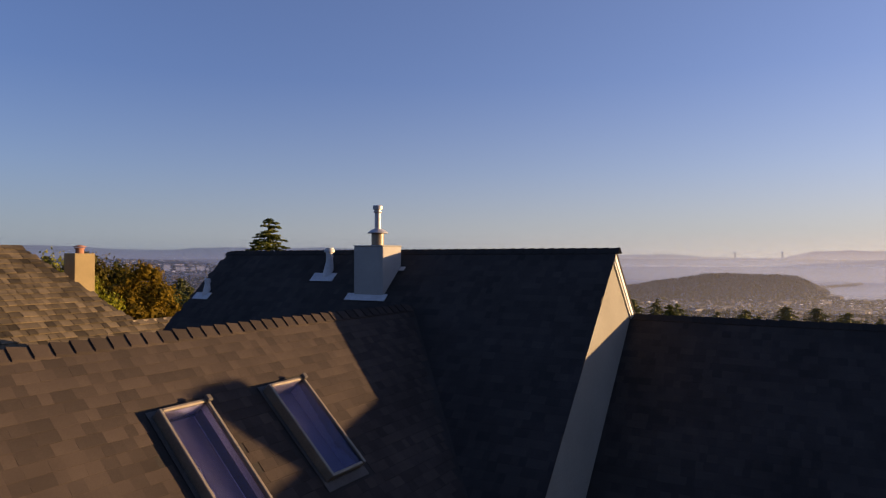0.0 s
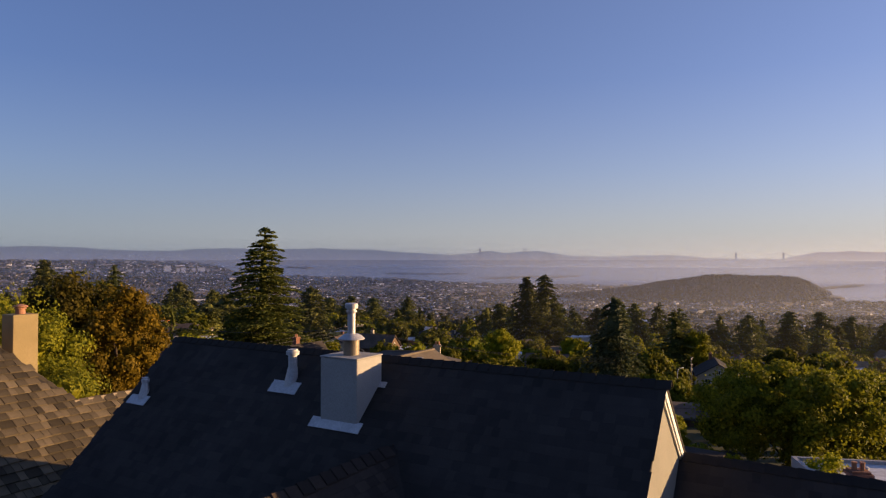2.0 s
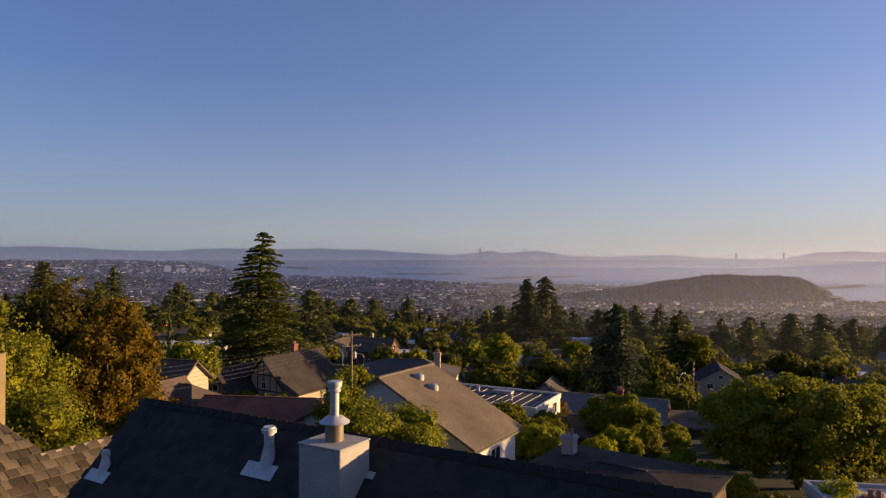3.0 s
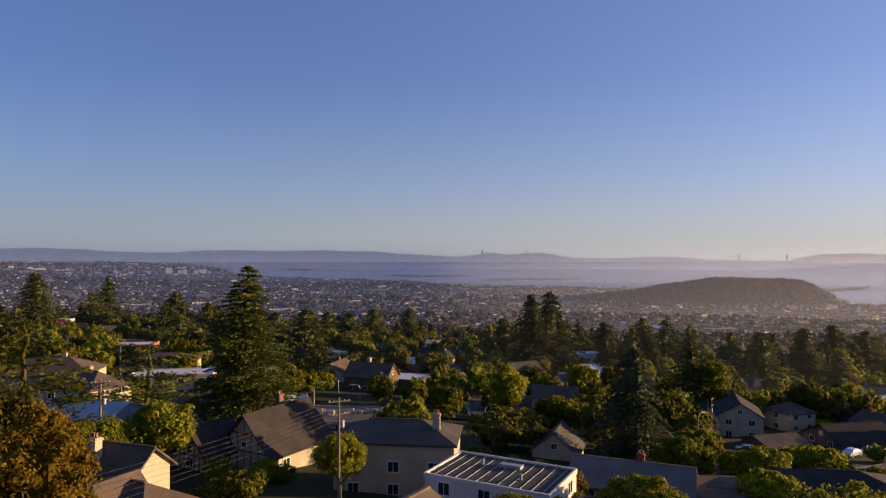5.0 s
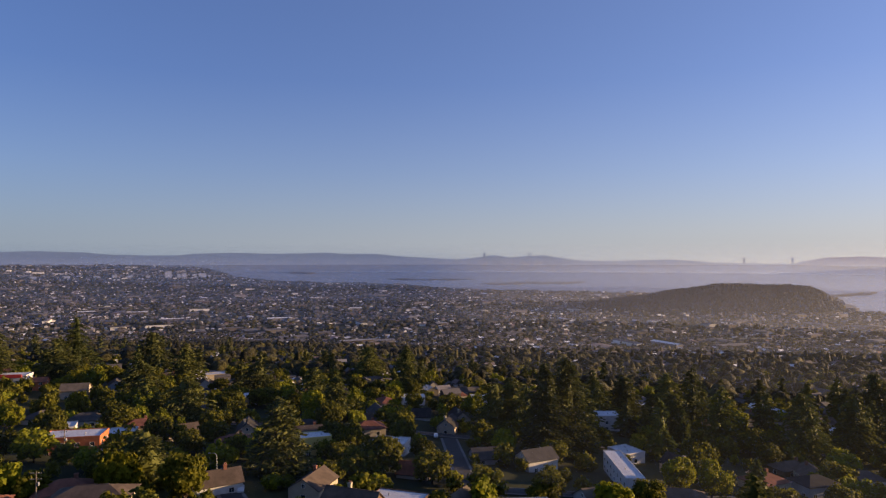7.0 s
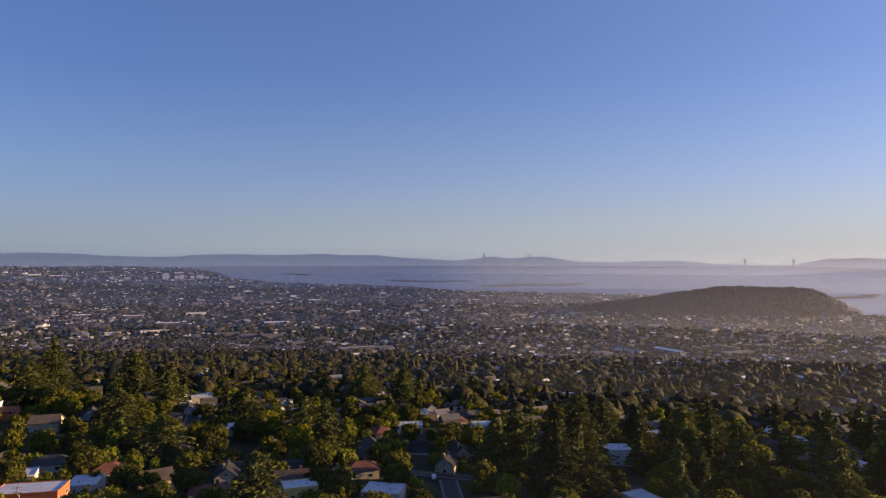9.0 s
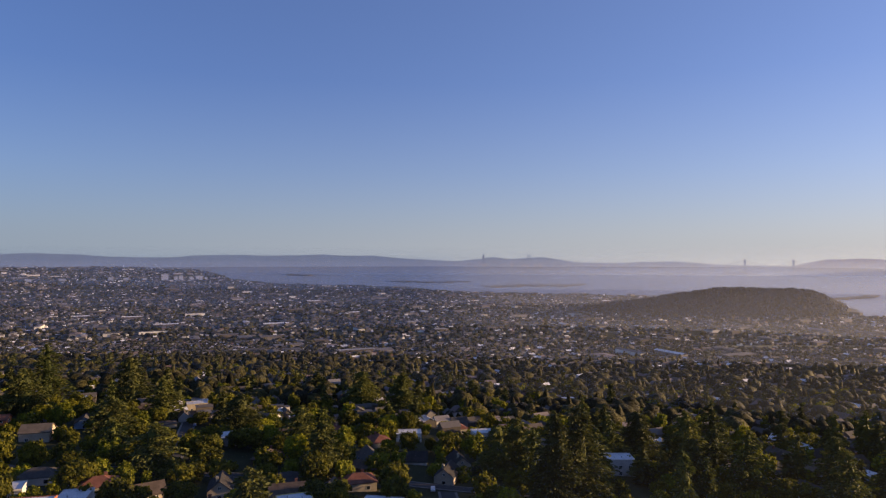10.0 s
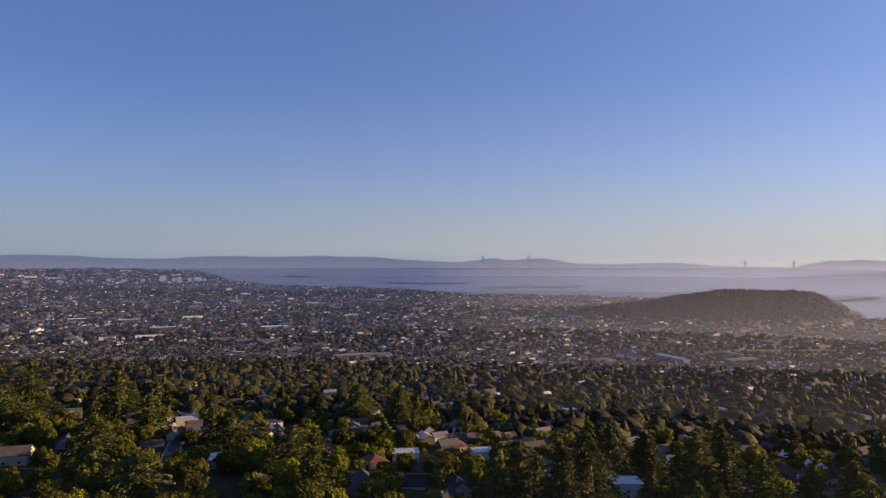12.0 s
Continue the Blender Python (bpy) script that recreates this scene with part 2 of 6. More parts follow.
def lathe(bm, rows, at=(0, 0, 0), n=20, m=None):
    """A turned solid: rows of (radius, height)."""
    rings = []
    for r, z in rows:
        ring = []
        for i in range(n):
            a = 2 * math.pi * i / n
            p = Vector((at[0] + r * math.cos(a), at[1] + r * math.sin(a), at[2] + z))
            ring.append(bm.verts.new(m @ p if m is not None else p))
        rings.append(ring)
    for a, b_ in zip(rings, rings[1:]):
        for i in range(n):
            bm.faces.new((a[i], a[(i + 1) % n], b_[(i + 1) % n], b_[i]))
    bm.faces.new(rings[0][::-1])
    bm.faces.new(rings[-1])
    return bm


def solid(bm, pts, thick):
    """A slab from a planar outline, thickened along its normal, downwards."""
    vs = [bm.verts.new(p) for p in pts]
    f = bm.faces.new(vs)
    f.normal_update()
    n = f.normal.copy()
    if n.z < 0:
        n = -n
    low = [bm.verts.new(Vector(p) - n * thick) for p in pts]
    bm.faces.new(low[::-1])
    k = len(pts)
    for i in range(k):
        bm.faces.new((vs[i], low[i], low[(i + 1) % k], vs[(i + 1) % k]))
    return bm


def finish(bm):
    bmesh.ops.recalc_face_normals(bm, faces=bm.faces)
    return bm


# ---- ground ----
GY = np.array([-400, -60, 0, 50, 100, 170, 240, 290, 395, 430, 540, 800, 1200, 1620, 2500, 3300, 4200])
GZ = np.array([60, -1, -9.5, -14.6, -20.8, -29, -34.5, -39.5, -47, -50, -60, -86, -122, -146, -153, -157, -158.0])


def g(x, y):
    """Height of the ground: a hillside that falls to the flat town and the bay."""
    x, y = np.asarray(x, float), np.asarray(y, float)
    z = np.interp(y, GY, GZ)
    side = np.clip(x, -230, 230) * -0.058 * np.clip((y - 30) / 90, 0, 1) * np.clip((1400 - y) / 700, 0, 1)
    return z + side + 0.5 * np.sin(x * 0.07 + 1) * np.sin(y * 0.05) * np.clip(y / 120, 0, 1)


def gz(x, y):
    return float(g(x, y))


def grid_mesh(name, xs, ys, height, material):
    X, Y = np.meshgrid(xs, ys)
    V = np.stack([X, Y, height(X, Y)], -1).reshape(-1, 3)
    n, k = len(ys), len(xs)
    i = (np.arange(n - 1)[:, None] * k + np.arange(k - 1)).ravel()
    return mesh_np(name, V, np.stack([i, i + 1, i + k + 1, i + k], -1), material, True)


def lift(x, y):
    """The far land and water rise towards the far shore, which stands for some fifteen kilometres more."""
    return np.interp(np.hypot(x, y), [2600, 3100, 3500, 3800, 4300, 4800], [0, 4, 22, 58, 108, 150])


def shore(x):
    """How far ahead the bay begins."""
    x = np.asarray(x, float)
    s = np.interp(x, [-4800, -1600, -1400, -1240, -1090, -900, -436, -276, -85, 38, 335, 734, 1011, 1200, 1334, 1400, 1480, 4800], [4420, 4330, 4080, 3890, 3810, 3755, 3745, 3720, 3650, 3575, 3515, 3435, 3300, 2800, 2470, 2380, 2290, 2150])
    return s + 14 * np.sin(x * 0.021) + 8 * np.sin(x * 0.053 + 2)


ground_y = np.concatenate([np.arange(-400, 700, 12), np.arange(700, 2200, 60), np.arange(2200, 4790, 22)])
ground_x = np.concatenate([np.arange(-4800, -2000, 200), np.arange(-2000, -600, 40), np.arange(-600, 600, 20), np.arange(600, 2000, 40), np.arange(2000, 4801, 200)])
tagged(new("ground", grid_mesh("ground", ground_x, ground_y, lambda x, y: g(x, y) + lift(x, y) - 9 * np.clip((y - shore(x)) / 30, 0, 1), M["ground"])), "dark scrubby hillside falling to a flat town", "ground", kind="structure")

# the bay: a flat sheet that meets the far shore
m, nt, b = nodes_of("bay_water")
# haze over the bay is put into this pale base colour
b.inputs["Base Color"].default_value = (0.22, 0.23, 0.25, 1)
b.inputs["Roughness"].default_value, b.inputs["IOR"].default_value = 0.25, 1.33
bump(nt, b, noise_tex(nt, 0.05, 4), 0.2, 1.0)
M["water"] = m


def bay_rise(x, y):
    return g(x, y) - 1.5 + lift(x, y)


bx = np.linspace(-4600, 4600, 320)
bt = np.linspace(0, 1, 70)
VX = np.repeat(bx[None], len(bt), 0)
far_edge = np.sqrt(np.maximum(4790.0 ** 2 - bx ** 2, 1)) + 30
VY = shore(bx)[None] + (np.maximum(far_edge, shore(bx) + 5) - shore(bx))[None] * bt[:, None]
V = np.stack([VX, VY, bay_rise(VX, VY)], -1).reshape(-1, 3)
i0 = (np.arange(len(bt) - 1)[:, None] * len(bx) + np.arange(len(bx) - 1)).ravel()
tagged(new("water", mesh_np("water", V, np.stack([i0, i0 + 1, i0 + len(bx) + 1, i0 + len(bx)], -1), M["water"], True)), "calm hazy lavender bay water", "bay", kind="structure")


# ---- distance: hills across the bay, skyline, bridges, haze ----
def painted_haze_mat(name, col, glow, painted_mist=(-48.0, 22.0)):
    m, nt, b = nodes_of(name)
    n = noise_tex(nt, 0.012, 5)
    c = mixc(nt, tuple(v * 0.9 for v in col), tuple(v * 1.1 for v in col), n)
    # sea mist at the foot of the far land, painted into its colour
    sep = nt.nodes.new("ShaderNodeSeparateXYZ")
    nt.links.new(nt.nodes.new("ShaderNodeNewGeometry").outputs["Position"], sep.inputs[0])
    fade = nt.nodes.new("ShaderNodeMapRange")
    fade.inputs["From Min"].default_value, fade.inputs["From Max"].default_value = painted_mist
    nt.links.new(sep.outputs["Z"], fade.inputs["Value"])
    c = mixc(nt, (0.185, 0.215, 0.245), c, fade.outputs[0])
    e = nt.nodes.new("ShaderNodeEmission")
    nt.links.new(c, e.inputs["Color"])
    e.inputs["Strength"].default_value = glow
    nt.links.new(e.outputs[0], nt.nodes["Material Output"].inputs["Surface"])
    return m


# glowing colours with the haze, and the paleness towards the sun, put in
M["far_hill"] = painted_haze_mat("far_hills_painted_haze", (0.120, 0.160, 0.195), 0.62, (-30.0, 45.0))
M["far_hill_w"] = painted_haze_mat("far_hills_painted_sun_haze", (0.155, 0.165, 0.190), 0.62, (-20.0, 40.0))
M["far_city"] = painted_haze_mat("far_city_painted_haze", (0.085, 0.110, 0.140), 0.62, (-40.0, 20.0))
M["far_pale"] = painted_haze_mat("far_buildings_painted_haze", (0.22, 0.21, 0.195), 0.62, (-90.0, -60.0))

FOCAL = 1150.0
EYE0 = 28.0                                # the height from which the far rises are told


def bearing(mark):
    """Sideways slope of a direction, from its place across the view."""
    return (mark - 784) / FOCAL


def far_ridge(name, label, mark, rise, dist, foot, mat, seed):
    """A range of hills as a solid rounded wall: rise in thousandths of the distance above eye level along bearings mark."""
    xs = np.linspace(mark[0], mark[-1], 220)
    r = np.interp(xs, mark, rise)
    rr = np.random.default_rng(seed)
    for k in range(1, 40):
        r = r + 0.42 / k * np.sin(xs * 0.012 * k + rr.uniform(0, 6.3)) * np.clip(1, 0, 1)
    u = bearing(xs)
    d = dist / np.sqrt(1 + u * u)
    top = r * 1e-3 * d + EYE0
    V, F = [], []
    prof = [(0.0, -14), (0.35, -7), (0.75, -2), (1.0, 0), (0.8, 10), (0.0, 24)]
    for h, back in prof:
        z = foot + (top - foot) * h
        V.append(np.stack([u * (d + back), d + back, z], -1))
    n = len(xs)
    V = np.concatenate(V)
    for a in range(len(prof) - 1):
        i = np.arange(n - 1) + a * n
        F.append(np.stack([i, i + 1, i + 1 + n, i + n], -1))
    return tagged(new(name, mesh_np(name, V, np.concatenate(F), mat, True)), label, "hills", kind="structure")


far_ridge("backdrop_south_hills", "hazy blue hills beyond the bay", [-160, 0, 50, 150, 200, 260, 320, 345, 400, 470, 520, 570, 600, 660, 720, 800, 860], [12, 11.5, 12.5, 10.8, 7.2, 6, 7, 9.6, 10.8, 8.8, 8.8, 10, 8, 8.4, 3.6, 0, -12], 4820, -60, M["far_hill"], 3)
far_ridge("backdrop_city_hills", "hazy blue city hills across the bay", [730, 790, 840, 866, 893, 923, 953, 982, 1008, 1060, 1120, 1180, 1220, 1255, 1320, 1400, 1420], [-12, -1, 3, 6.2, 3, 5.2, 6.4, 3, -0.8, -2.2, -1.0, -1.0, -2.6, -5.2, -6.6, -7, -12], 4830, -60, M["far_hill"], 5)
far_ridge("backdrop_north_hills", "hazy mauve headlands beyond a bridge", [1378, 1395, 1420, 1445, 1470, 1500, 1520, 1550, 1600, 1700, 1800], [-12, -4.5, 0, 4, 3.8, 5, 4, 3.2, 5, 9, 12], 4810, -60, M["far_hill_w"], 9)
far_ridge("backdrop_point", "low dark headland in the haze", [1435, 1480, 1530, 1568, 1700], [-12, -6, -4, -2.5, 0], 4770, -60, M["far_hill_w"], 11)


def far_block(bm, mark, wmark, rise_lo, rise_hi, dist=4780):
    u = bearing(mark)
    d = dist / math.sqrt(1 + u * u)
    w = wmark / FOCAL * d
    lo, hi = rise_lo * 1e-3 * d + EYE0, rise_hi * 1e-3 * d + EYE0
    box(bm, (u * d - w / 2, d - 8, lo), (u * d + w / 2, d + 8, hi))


def far_thing(name, label, cat, mat, rows, dist=4780, group=""):
    bm = bmesh.new()
    for row in rows:
        far_block(bm, *row, dist)
    me = bpy.data.meshes.new(name)
    bm.to_mesh(me)
    bm.free()
    me.materials.append(mat)
    return tagged(new(name, me), label, cat, group)


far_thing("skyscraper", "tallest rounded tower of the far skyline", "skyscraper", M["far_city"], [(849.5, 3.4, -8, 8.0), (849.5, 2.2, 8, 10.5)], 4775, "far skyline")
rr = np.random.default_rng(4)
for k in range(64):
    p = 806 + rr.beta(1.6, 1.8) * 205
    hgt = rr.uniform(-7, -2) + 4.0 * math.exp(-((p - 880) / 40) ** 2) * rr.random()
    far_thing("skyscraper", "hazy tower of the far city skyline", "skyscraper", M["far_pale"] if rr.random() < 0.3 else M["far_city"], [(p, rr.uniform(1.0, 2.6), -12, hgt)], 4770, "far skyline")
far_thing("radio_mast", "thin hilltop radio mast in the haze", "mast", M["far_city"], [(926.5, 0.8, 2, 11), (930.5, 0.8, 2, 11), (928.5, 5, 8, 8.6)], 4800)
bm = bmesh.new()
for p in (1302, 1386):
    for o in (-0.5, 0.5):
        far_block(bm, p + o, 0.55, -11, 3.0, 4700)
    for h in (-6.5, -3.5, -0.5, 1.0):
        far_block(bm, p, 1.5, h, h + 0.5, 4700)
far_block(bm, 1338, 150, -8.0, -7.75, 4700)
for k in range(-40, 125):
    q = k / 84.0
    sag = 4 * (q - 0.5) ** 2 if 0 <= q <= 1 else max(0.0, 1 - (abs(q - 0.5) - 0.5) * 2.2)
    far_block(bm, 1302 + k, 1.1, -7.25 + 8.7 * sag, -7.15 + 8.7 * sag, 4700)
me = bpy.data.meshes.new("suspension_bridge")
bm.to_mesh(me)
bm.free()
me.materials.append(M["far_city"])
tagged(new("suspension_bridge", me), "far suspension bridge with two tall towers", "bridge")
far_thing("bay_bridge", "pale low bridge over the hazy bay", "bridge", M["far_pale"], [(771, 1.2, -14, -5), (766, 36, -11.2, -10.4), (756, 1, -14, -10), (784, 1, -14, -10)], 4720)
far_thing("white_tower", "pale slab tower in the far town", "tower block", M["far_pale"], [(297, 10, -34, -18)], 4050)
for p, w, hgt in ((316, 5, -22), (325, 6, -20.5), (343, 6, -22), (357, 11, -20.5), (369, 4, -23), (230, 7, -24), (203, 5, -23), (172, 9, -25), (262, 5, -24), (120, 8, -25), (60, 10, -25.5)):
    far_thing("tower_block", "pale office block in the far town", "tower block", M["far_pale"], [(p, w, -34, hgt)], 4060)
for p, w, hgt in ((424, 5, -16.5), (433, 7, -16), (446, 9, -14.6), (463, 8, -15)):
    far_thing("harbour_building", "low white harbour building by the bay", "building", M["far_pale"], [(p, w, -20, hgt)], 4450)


def low_spit(name, label, x0, x1, y0, y1, up=2.5):
    """Flat land in the bay between x0 and x1, with ragged near and far edges, following the water's level."""
    xs = np.linspace(x0, x1, 70)
    q = np.linspace(0, 1, 70)
    taper = np.clip(np.minimum(q, 1 - q) * 7, 0.04, 1) ** 0.6
    mid, half = (y0 + y1) / 2 + (y1 - y0) * 0.10 * np.sin(xs * 0.017), (y1 - y0) / 2 * taper * (0.8 + 0.2 * np.sin(xs * 0.05 + 1))
    rows = []
    for k, h in ((-1.0, -3.0), (-0.97, up * 0.6), (-0.3, up), (0.4, up), (1.0, -1.0)):
        y = mid + half * k
        rows.append(np.stack([xs, y, bay_rise(xs, y) + h], -1))
    V = np.concatenate(rows)
    n = len(xs)
    i = np.arange(n - 1)
    F = np.concatenate([np.stack([i + k * n, i + 1 + k * n, i + 1 + (k + 1) * n, i + (k + 1) * n], -1) for k in range(4)])
    tagged(new(name, mesh_np(name, V, F, M["spit"], True)), label, "spit", kind="structure")


M["spit"] = surface("dry_shore", (0.07, 0.066, 0.058), (0.17, 0.14, 0.10), 0.05, 0.008, 1.0, 0.0)
low_spit("ground_spit_far", "low dark spit in the bay", -350, 150, 3870, 3960)
low_spit("ground_spit_tan", "tan mud flat in the bay", 200, 790, 3680, 3810)
low_spit("ground_spit_west", "dark spit behind the wooded hill", 1650, 1960, 2985, 3060, 5.0)
low_spit("ground_island", "dark low islet in the bay", -1000, -830, 4110, 4190, 4.0)

# haze: added bluish see-through sheets, denser with distance, standing in for hazy air
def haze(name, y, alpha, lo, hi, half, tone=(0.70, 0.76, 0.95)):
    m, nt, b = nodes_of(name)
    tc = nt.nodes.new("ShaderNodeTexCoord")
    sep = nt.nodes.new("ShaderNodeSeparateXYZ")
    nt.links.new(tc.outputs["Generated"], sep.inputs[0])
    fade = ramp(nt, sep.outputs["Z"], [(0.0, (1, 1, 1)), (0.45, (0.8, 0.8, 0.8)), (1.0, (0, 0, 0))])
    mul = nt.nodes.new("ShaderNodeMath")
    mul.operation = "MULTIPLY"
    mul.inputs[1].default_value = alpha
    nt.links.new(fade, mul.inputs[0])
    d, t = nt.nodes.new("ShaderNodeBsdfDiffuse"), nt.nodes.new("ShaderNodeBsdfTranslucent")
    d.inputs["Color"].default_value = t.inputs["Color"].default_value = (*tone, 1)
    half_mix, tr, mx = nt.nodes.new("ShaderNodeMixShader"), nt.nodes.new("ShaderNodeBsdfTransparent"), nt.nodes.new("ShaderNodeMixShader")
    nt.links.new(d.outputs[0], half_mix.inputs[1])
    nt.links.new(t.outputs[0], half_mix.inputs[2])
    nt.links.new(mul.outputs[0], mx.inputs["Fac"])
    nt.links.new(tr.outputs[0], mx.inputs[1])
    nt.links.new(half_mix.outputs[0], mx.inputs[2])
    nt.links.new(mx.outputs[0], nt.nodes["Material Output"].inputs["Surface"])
    # right half bends round; left half runs nearly sunwards, so it stays dim
    xs = np.linspace(-half, half, 40)
    ys = np.where(xs > 0, np.sqrt(np.maximum(y * y - xs * xs, 1.0)), y + xs * 0.12)
    V = np.concatenate([np.stack([xs, ys, np.full(40, lo)], -1), np.stack([xs, ys, np.full(40, hi)], -1)])
    i = np.arange(39)
    tagged(new(name, mesh_np(name, V, np.stack([i, i + 1, i + 41, i + 40], -1), m, True)), "added bluish sheet standing in for evening haze", "haze", kind="structure")


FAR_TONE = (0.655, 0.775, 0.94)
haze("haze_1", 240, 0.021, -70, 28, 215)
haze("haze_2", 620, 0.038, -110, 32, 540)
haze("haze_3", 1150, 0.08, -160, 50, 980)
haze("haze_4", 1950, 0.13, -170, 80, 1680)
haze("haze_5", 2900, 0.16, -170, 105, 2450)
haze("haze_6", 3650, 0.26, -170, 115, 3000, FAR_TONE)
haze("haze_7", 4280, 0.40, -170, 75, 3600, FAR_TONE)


# ---- trees ----
def quads(c, u, v):
    """Leaf quads about centres c, spanned by half vectors u and v."""
    n = len(c)
    V = np.stack([c - u, c - v * 0.9, c + u, c + v], 1).reshape(-1, 3)
    return V, np.arange(4 * n).reshape(n, 4)


def unit(a):
    return a / np.maximum(np.linalg.norm(a, axis=-1, keepdims=True), 1e-9)


def join_arrays(items):
    V, F, k = [], [], 0
    for v, f in items:
        V.append(v)
        F.append(f + k)
        k += len(v)
    return np.concatenate(V), np.concatenate(F)


def tube(points, radii, n=6):
    """A tapered tube through points, as quads."""
    P, R = np.array(points, float), np.array(radii, float)
    d = unit(np.gradient(P, axis=0))
    ref = np.array([0.31, 0.95, 0.05])
    s = unit(np.cross(d, ref))
    t = np.cross(d, s)
    a = np.arange(n) * 2 * np.pi / n
    V = (P[:, None] + R[:, None, None] * (np.cos(a)[None, :, None] * s[:, None] + np.sin(a)[None, :, None] * t[:, None])).reshape(-1, 3)
    F = []
    for k in range(len(P) - 1):
        for i in range(n):
            F.append((k * n + i, k * n + (i + 1) % n, (k + 1) * n + (i + 1) % n, (k + 1) * n + i))
    return V, np.array(F)


BALL = {}


def ball(cuts=2):
    """A low faceted ball as quads (a cube pushed out to a sphere)."""
    if cuts not in BALL:
        bm = bmesh.new()
        bmesh.ops.create_cube(bm, size=2.0)
        bmesh.ops.subdivide_edges(bm, edges=bm.edges, cuts=cuts, use_grid_fill=True)
        bm.verts.ensure_lookup_table()
        V = unit(np.array([v.co[:] for v in bm.verts]))
        F = np.array([[v.index for v in f.verts] for f in bm.faces])
        bm.free()
        BALL[cuts] = V, F
    return BALL[cuts]


def broadleaf(seed, H, R, lobes, leaves, size, base=0.22, lean=0.0, squash=0.85):
    """Arrays of (trunk, crown) for a leafy tree of height H and crown radius R: many small clumps over a rounded, dented crown."""
    r = np.random.default_rng(seed)
    ch = H * (1 - base)
    half = ch * 0.5
    cz = H * base + half
    n = int(lobes * 3.4)
    k = np.arange(n) + 0.5
    ct = 1 - 1.86 * k / n
    a = np.pi * (1 + 5 ** 0.5) * k + r.uniform(0, 6.3)
    st = np.sqrt(np.maximum(0, 1 - ct * ct))
    D = unit(np.stack([st * np.cos(a), st * np.sin(a), ct], -1) + r.normal(size=(n, 3)) * 0.16)
    p1, p2, p3 = r.uniform(0, 6.3, 3)
    dent = 1 + 0.20 * np.sin(2.3 * D[:, 0] + p1) * np.sin(2.7 * D[:, 1] + p2) + 0.12 * np.sin(4.1 * D[:, 2] + p3) + 0.11 * r.normal(size=n)
    S = r.uniform(0.55, 1.5, n) * 2.0 / math.sqrt(n) * min(R, half)
    shell = np.clip(dent, 0.55, 1.2)[:, None] * np.where(r.random((n, 1)) < 0.2, 0.7, 0.86)
    C = D * shell * np.array([R, R, half]) * 0.86 + np.array([0, 0, cz])
    C[:, 0] += lean * (C[:, 2] - cz) / max(half, 0.1)
    pick = r.choice(n, leaves, p=S ** 2 / (S ** 2).sum())
    d = unit(r.normal(size=(leaves, 3)) + np.array([0, 0, 0.25]) + D[pick] * 0.55)
    c = C[pick] + d * (S[pick] * r.uniform(0.62, 1.18, leaves))[:, None] * np.array([1, 1, squash])
    # some of the leaves stand loose between the clumps
    loose = r.random(leaves) < 0.12
    q = unit(r.normal(size=(leaves, 3)) + np.array([0, 0, 0.15]))
    c[loose] = (q * (np.array([R, R, half]) * 0.86 * r.uniform(0.72, 1.12, (leaves, 1)) * (1 + 0.12 * np.sin(3 * q[:, :1] + p1) * np.sin(3 * q[:, 1:2] + p2))) + np.array([0, 0, cz]))[loose]
    nrm = unit(d + r.normal(size=d.shape) * 0.4)
    u = unit(np.cross(nrm, r.normal(size=d.shape)))
    v = np.cross(nrm, u)
    sz = size * r.uniform(0.55, 1.3, leaves)[:, None]
    items = [quads(c, u * sz, v * sz * 0.7)]
    bv, bf = ball(1)
    for p, s in zip(C, S):
        items.append((p + bv * s * 0.6 * np.array([1, 1, squash]) * (1 + 0.15 * r.normal(size=(len(bv), 1))), bf))
    bv, bf = ball(2)
    items.append((bv * np.array([R, R, half]) * 0.58 * (1 + 0.1 * r.normal(size=(len(bv), 1))) + np.array([0, 0, cz]), bf))
    V, F = join_arrays(items)
    # the crown fills its height and width
    top = np.quantile(V[:, 2], 0.998)
    wide = np.quantile(np.hypot(V[:, 0], V[:, 1]), 0.99)
    V[:, 2] = H * base * 0.6 + (V[:, 2] - H * base * 0.6) * (H * (1 - 0.6 * base)) / max(0.1, top - H * base * 0.6)
    V[:, :2] *= R / wide
    rad = max(0.05, H * 0.022)
    tip = np.array([lean * 0.2, 0, H * 0.62])
    tr = [tube([(0, 0, -0.4), (0.03 * H * r.normal() * 0.3, 0.01 * H, H * base), tip], [rad * 1.35, rad, rad * 0.35], 7)]
    for p in C[r.permutation(n)[: min(6, n)]]:
        s0 = np.array([0, 0, H * base * r.uniform(0.8, 1.5)])
        mid = (s0 + p) / 2 + np.array([0, 0, -0.04 * H])
        tr.append(tube([s0, mid, p], [rad * 0.55, rad * 0.4, rad * 0.15], 5))
    return join_arrays(tr), (V, F)


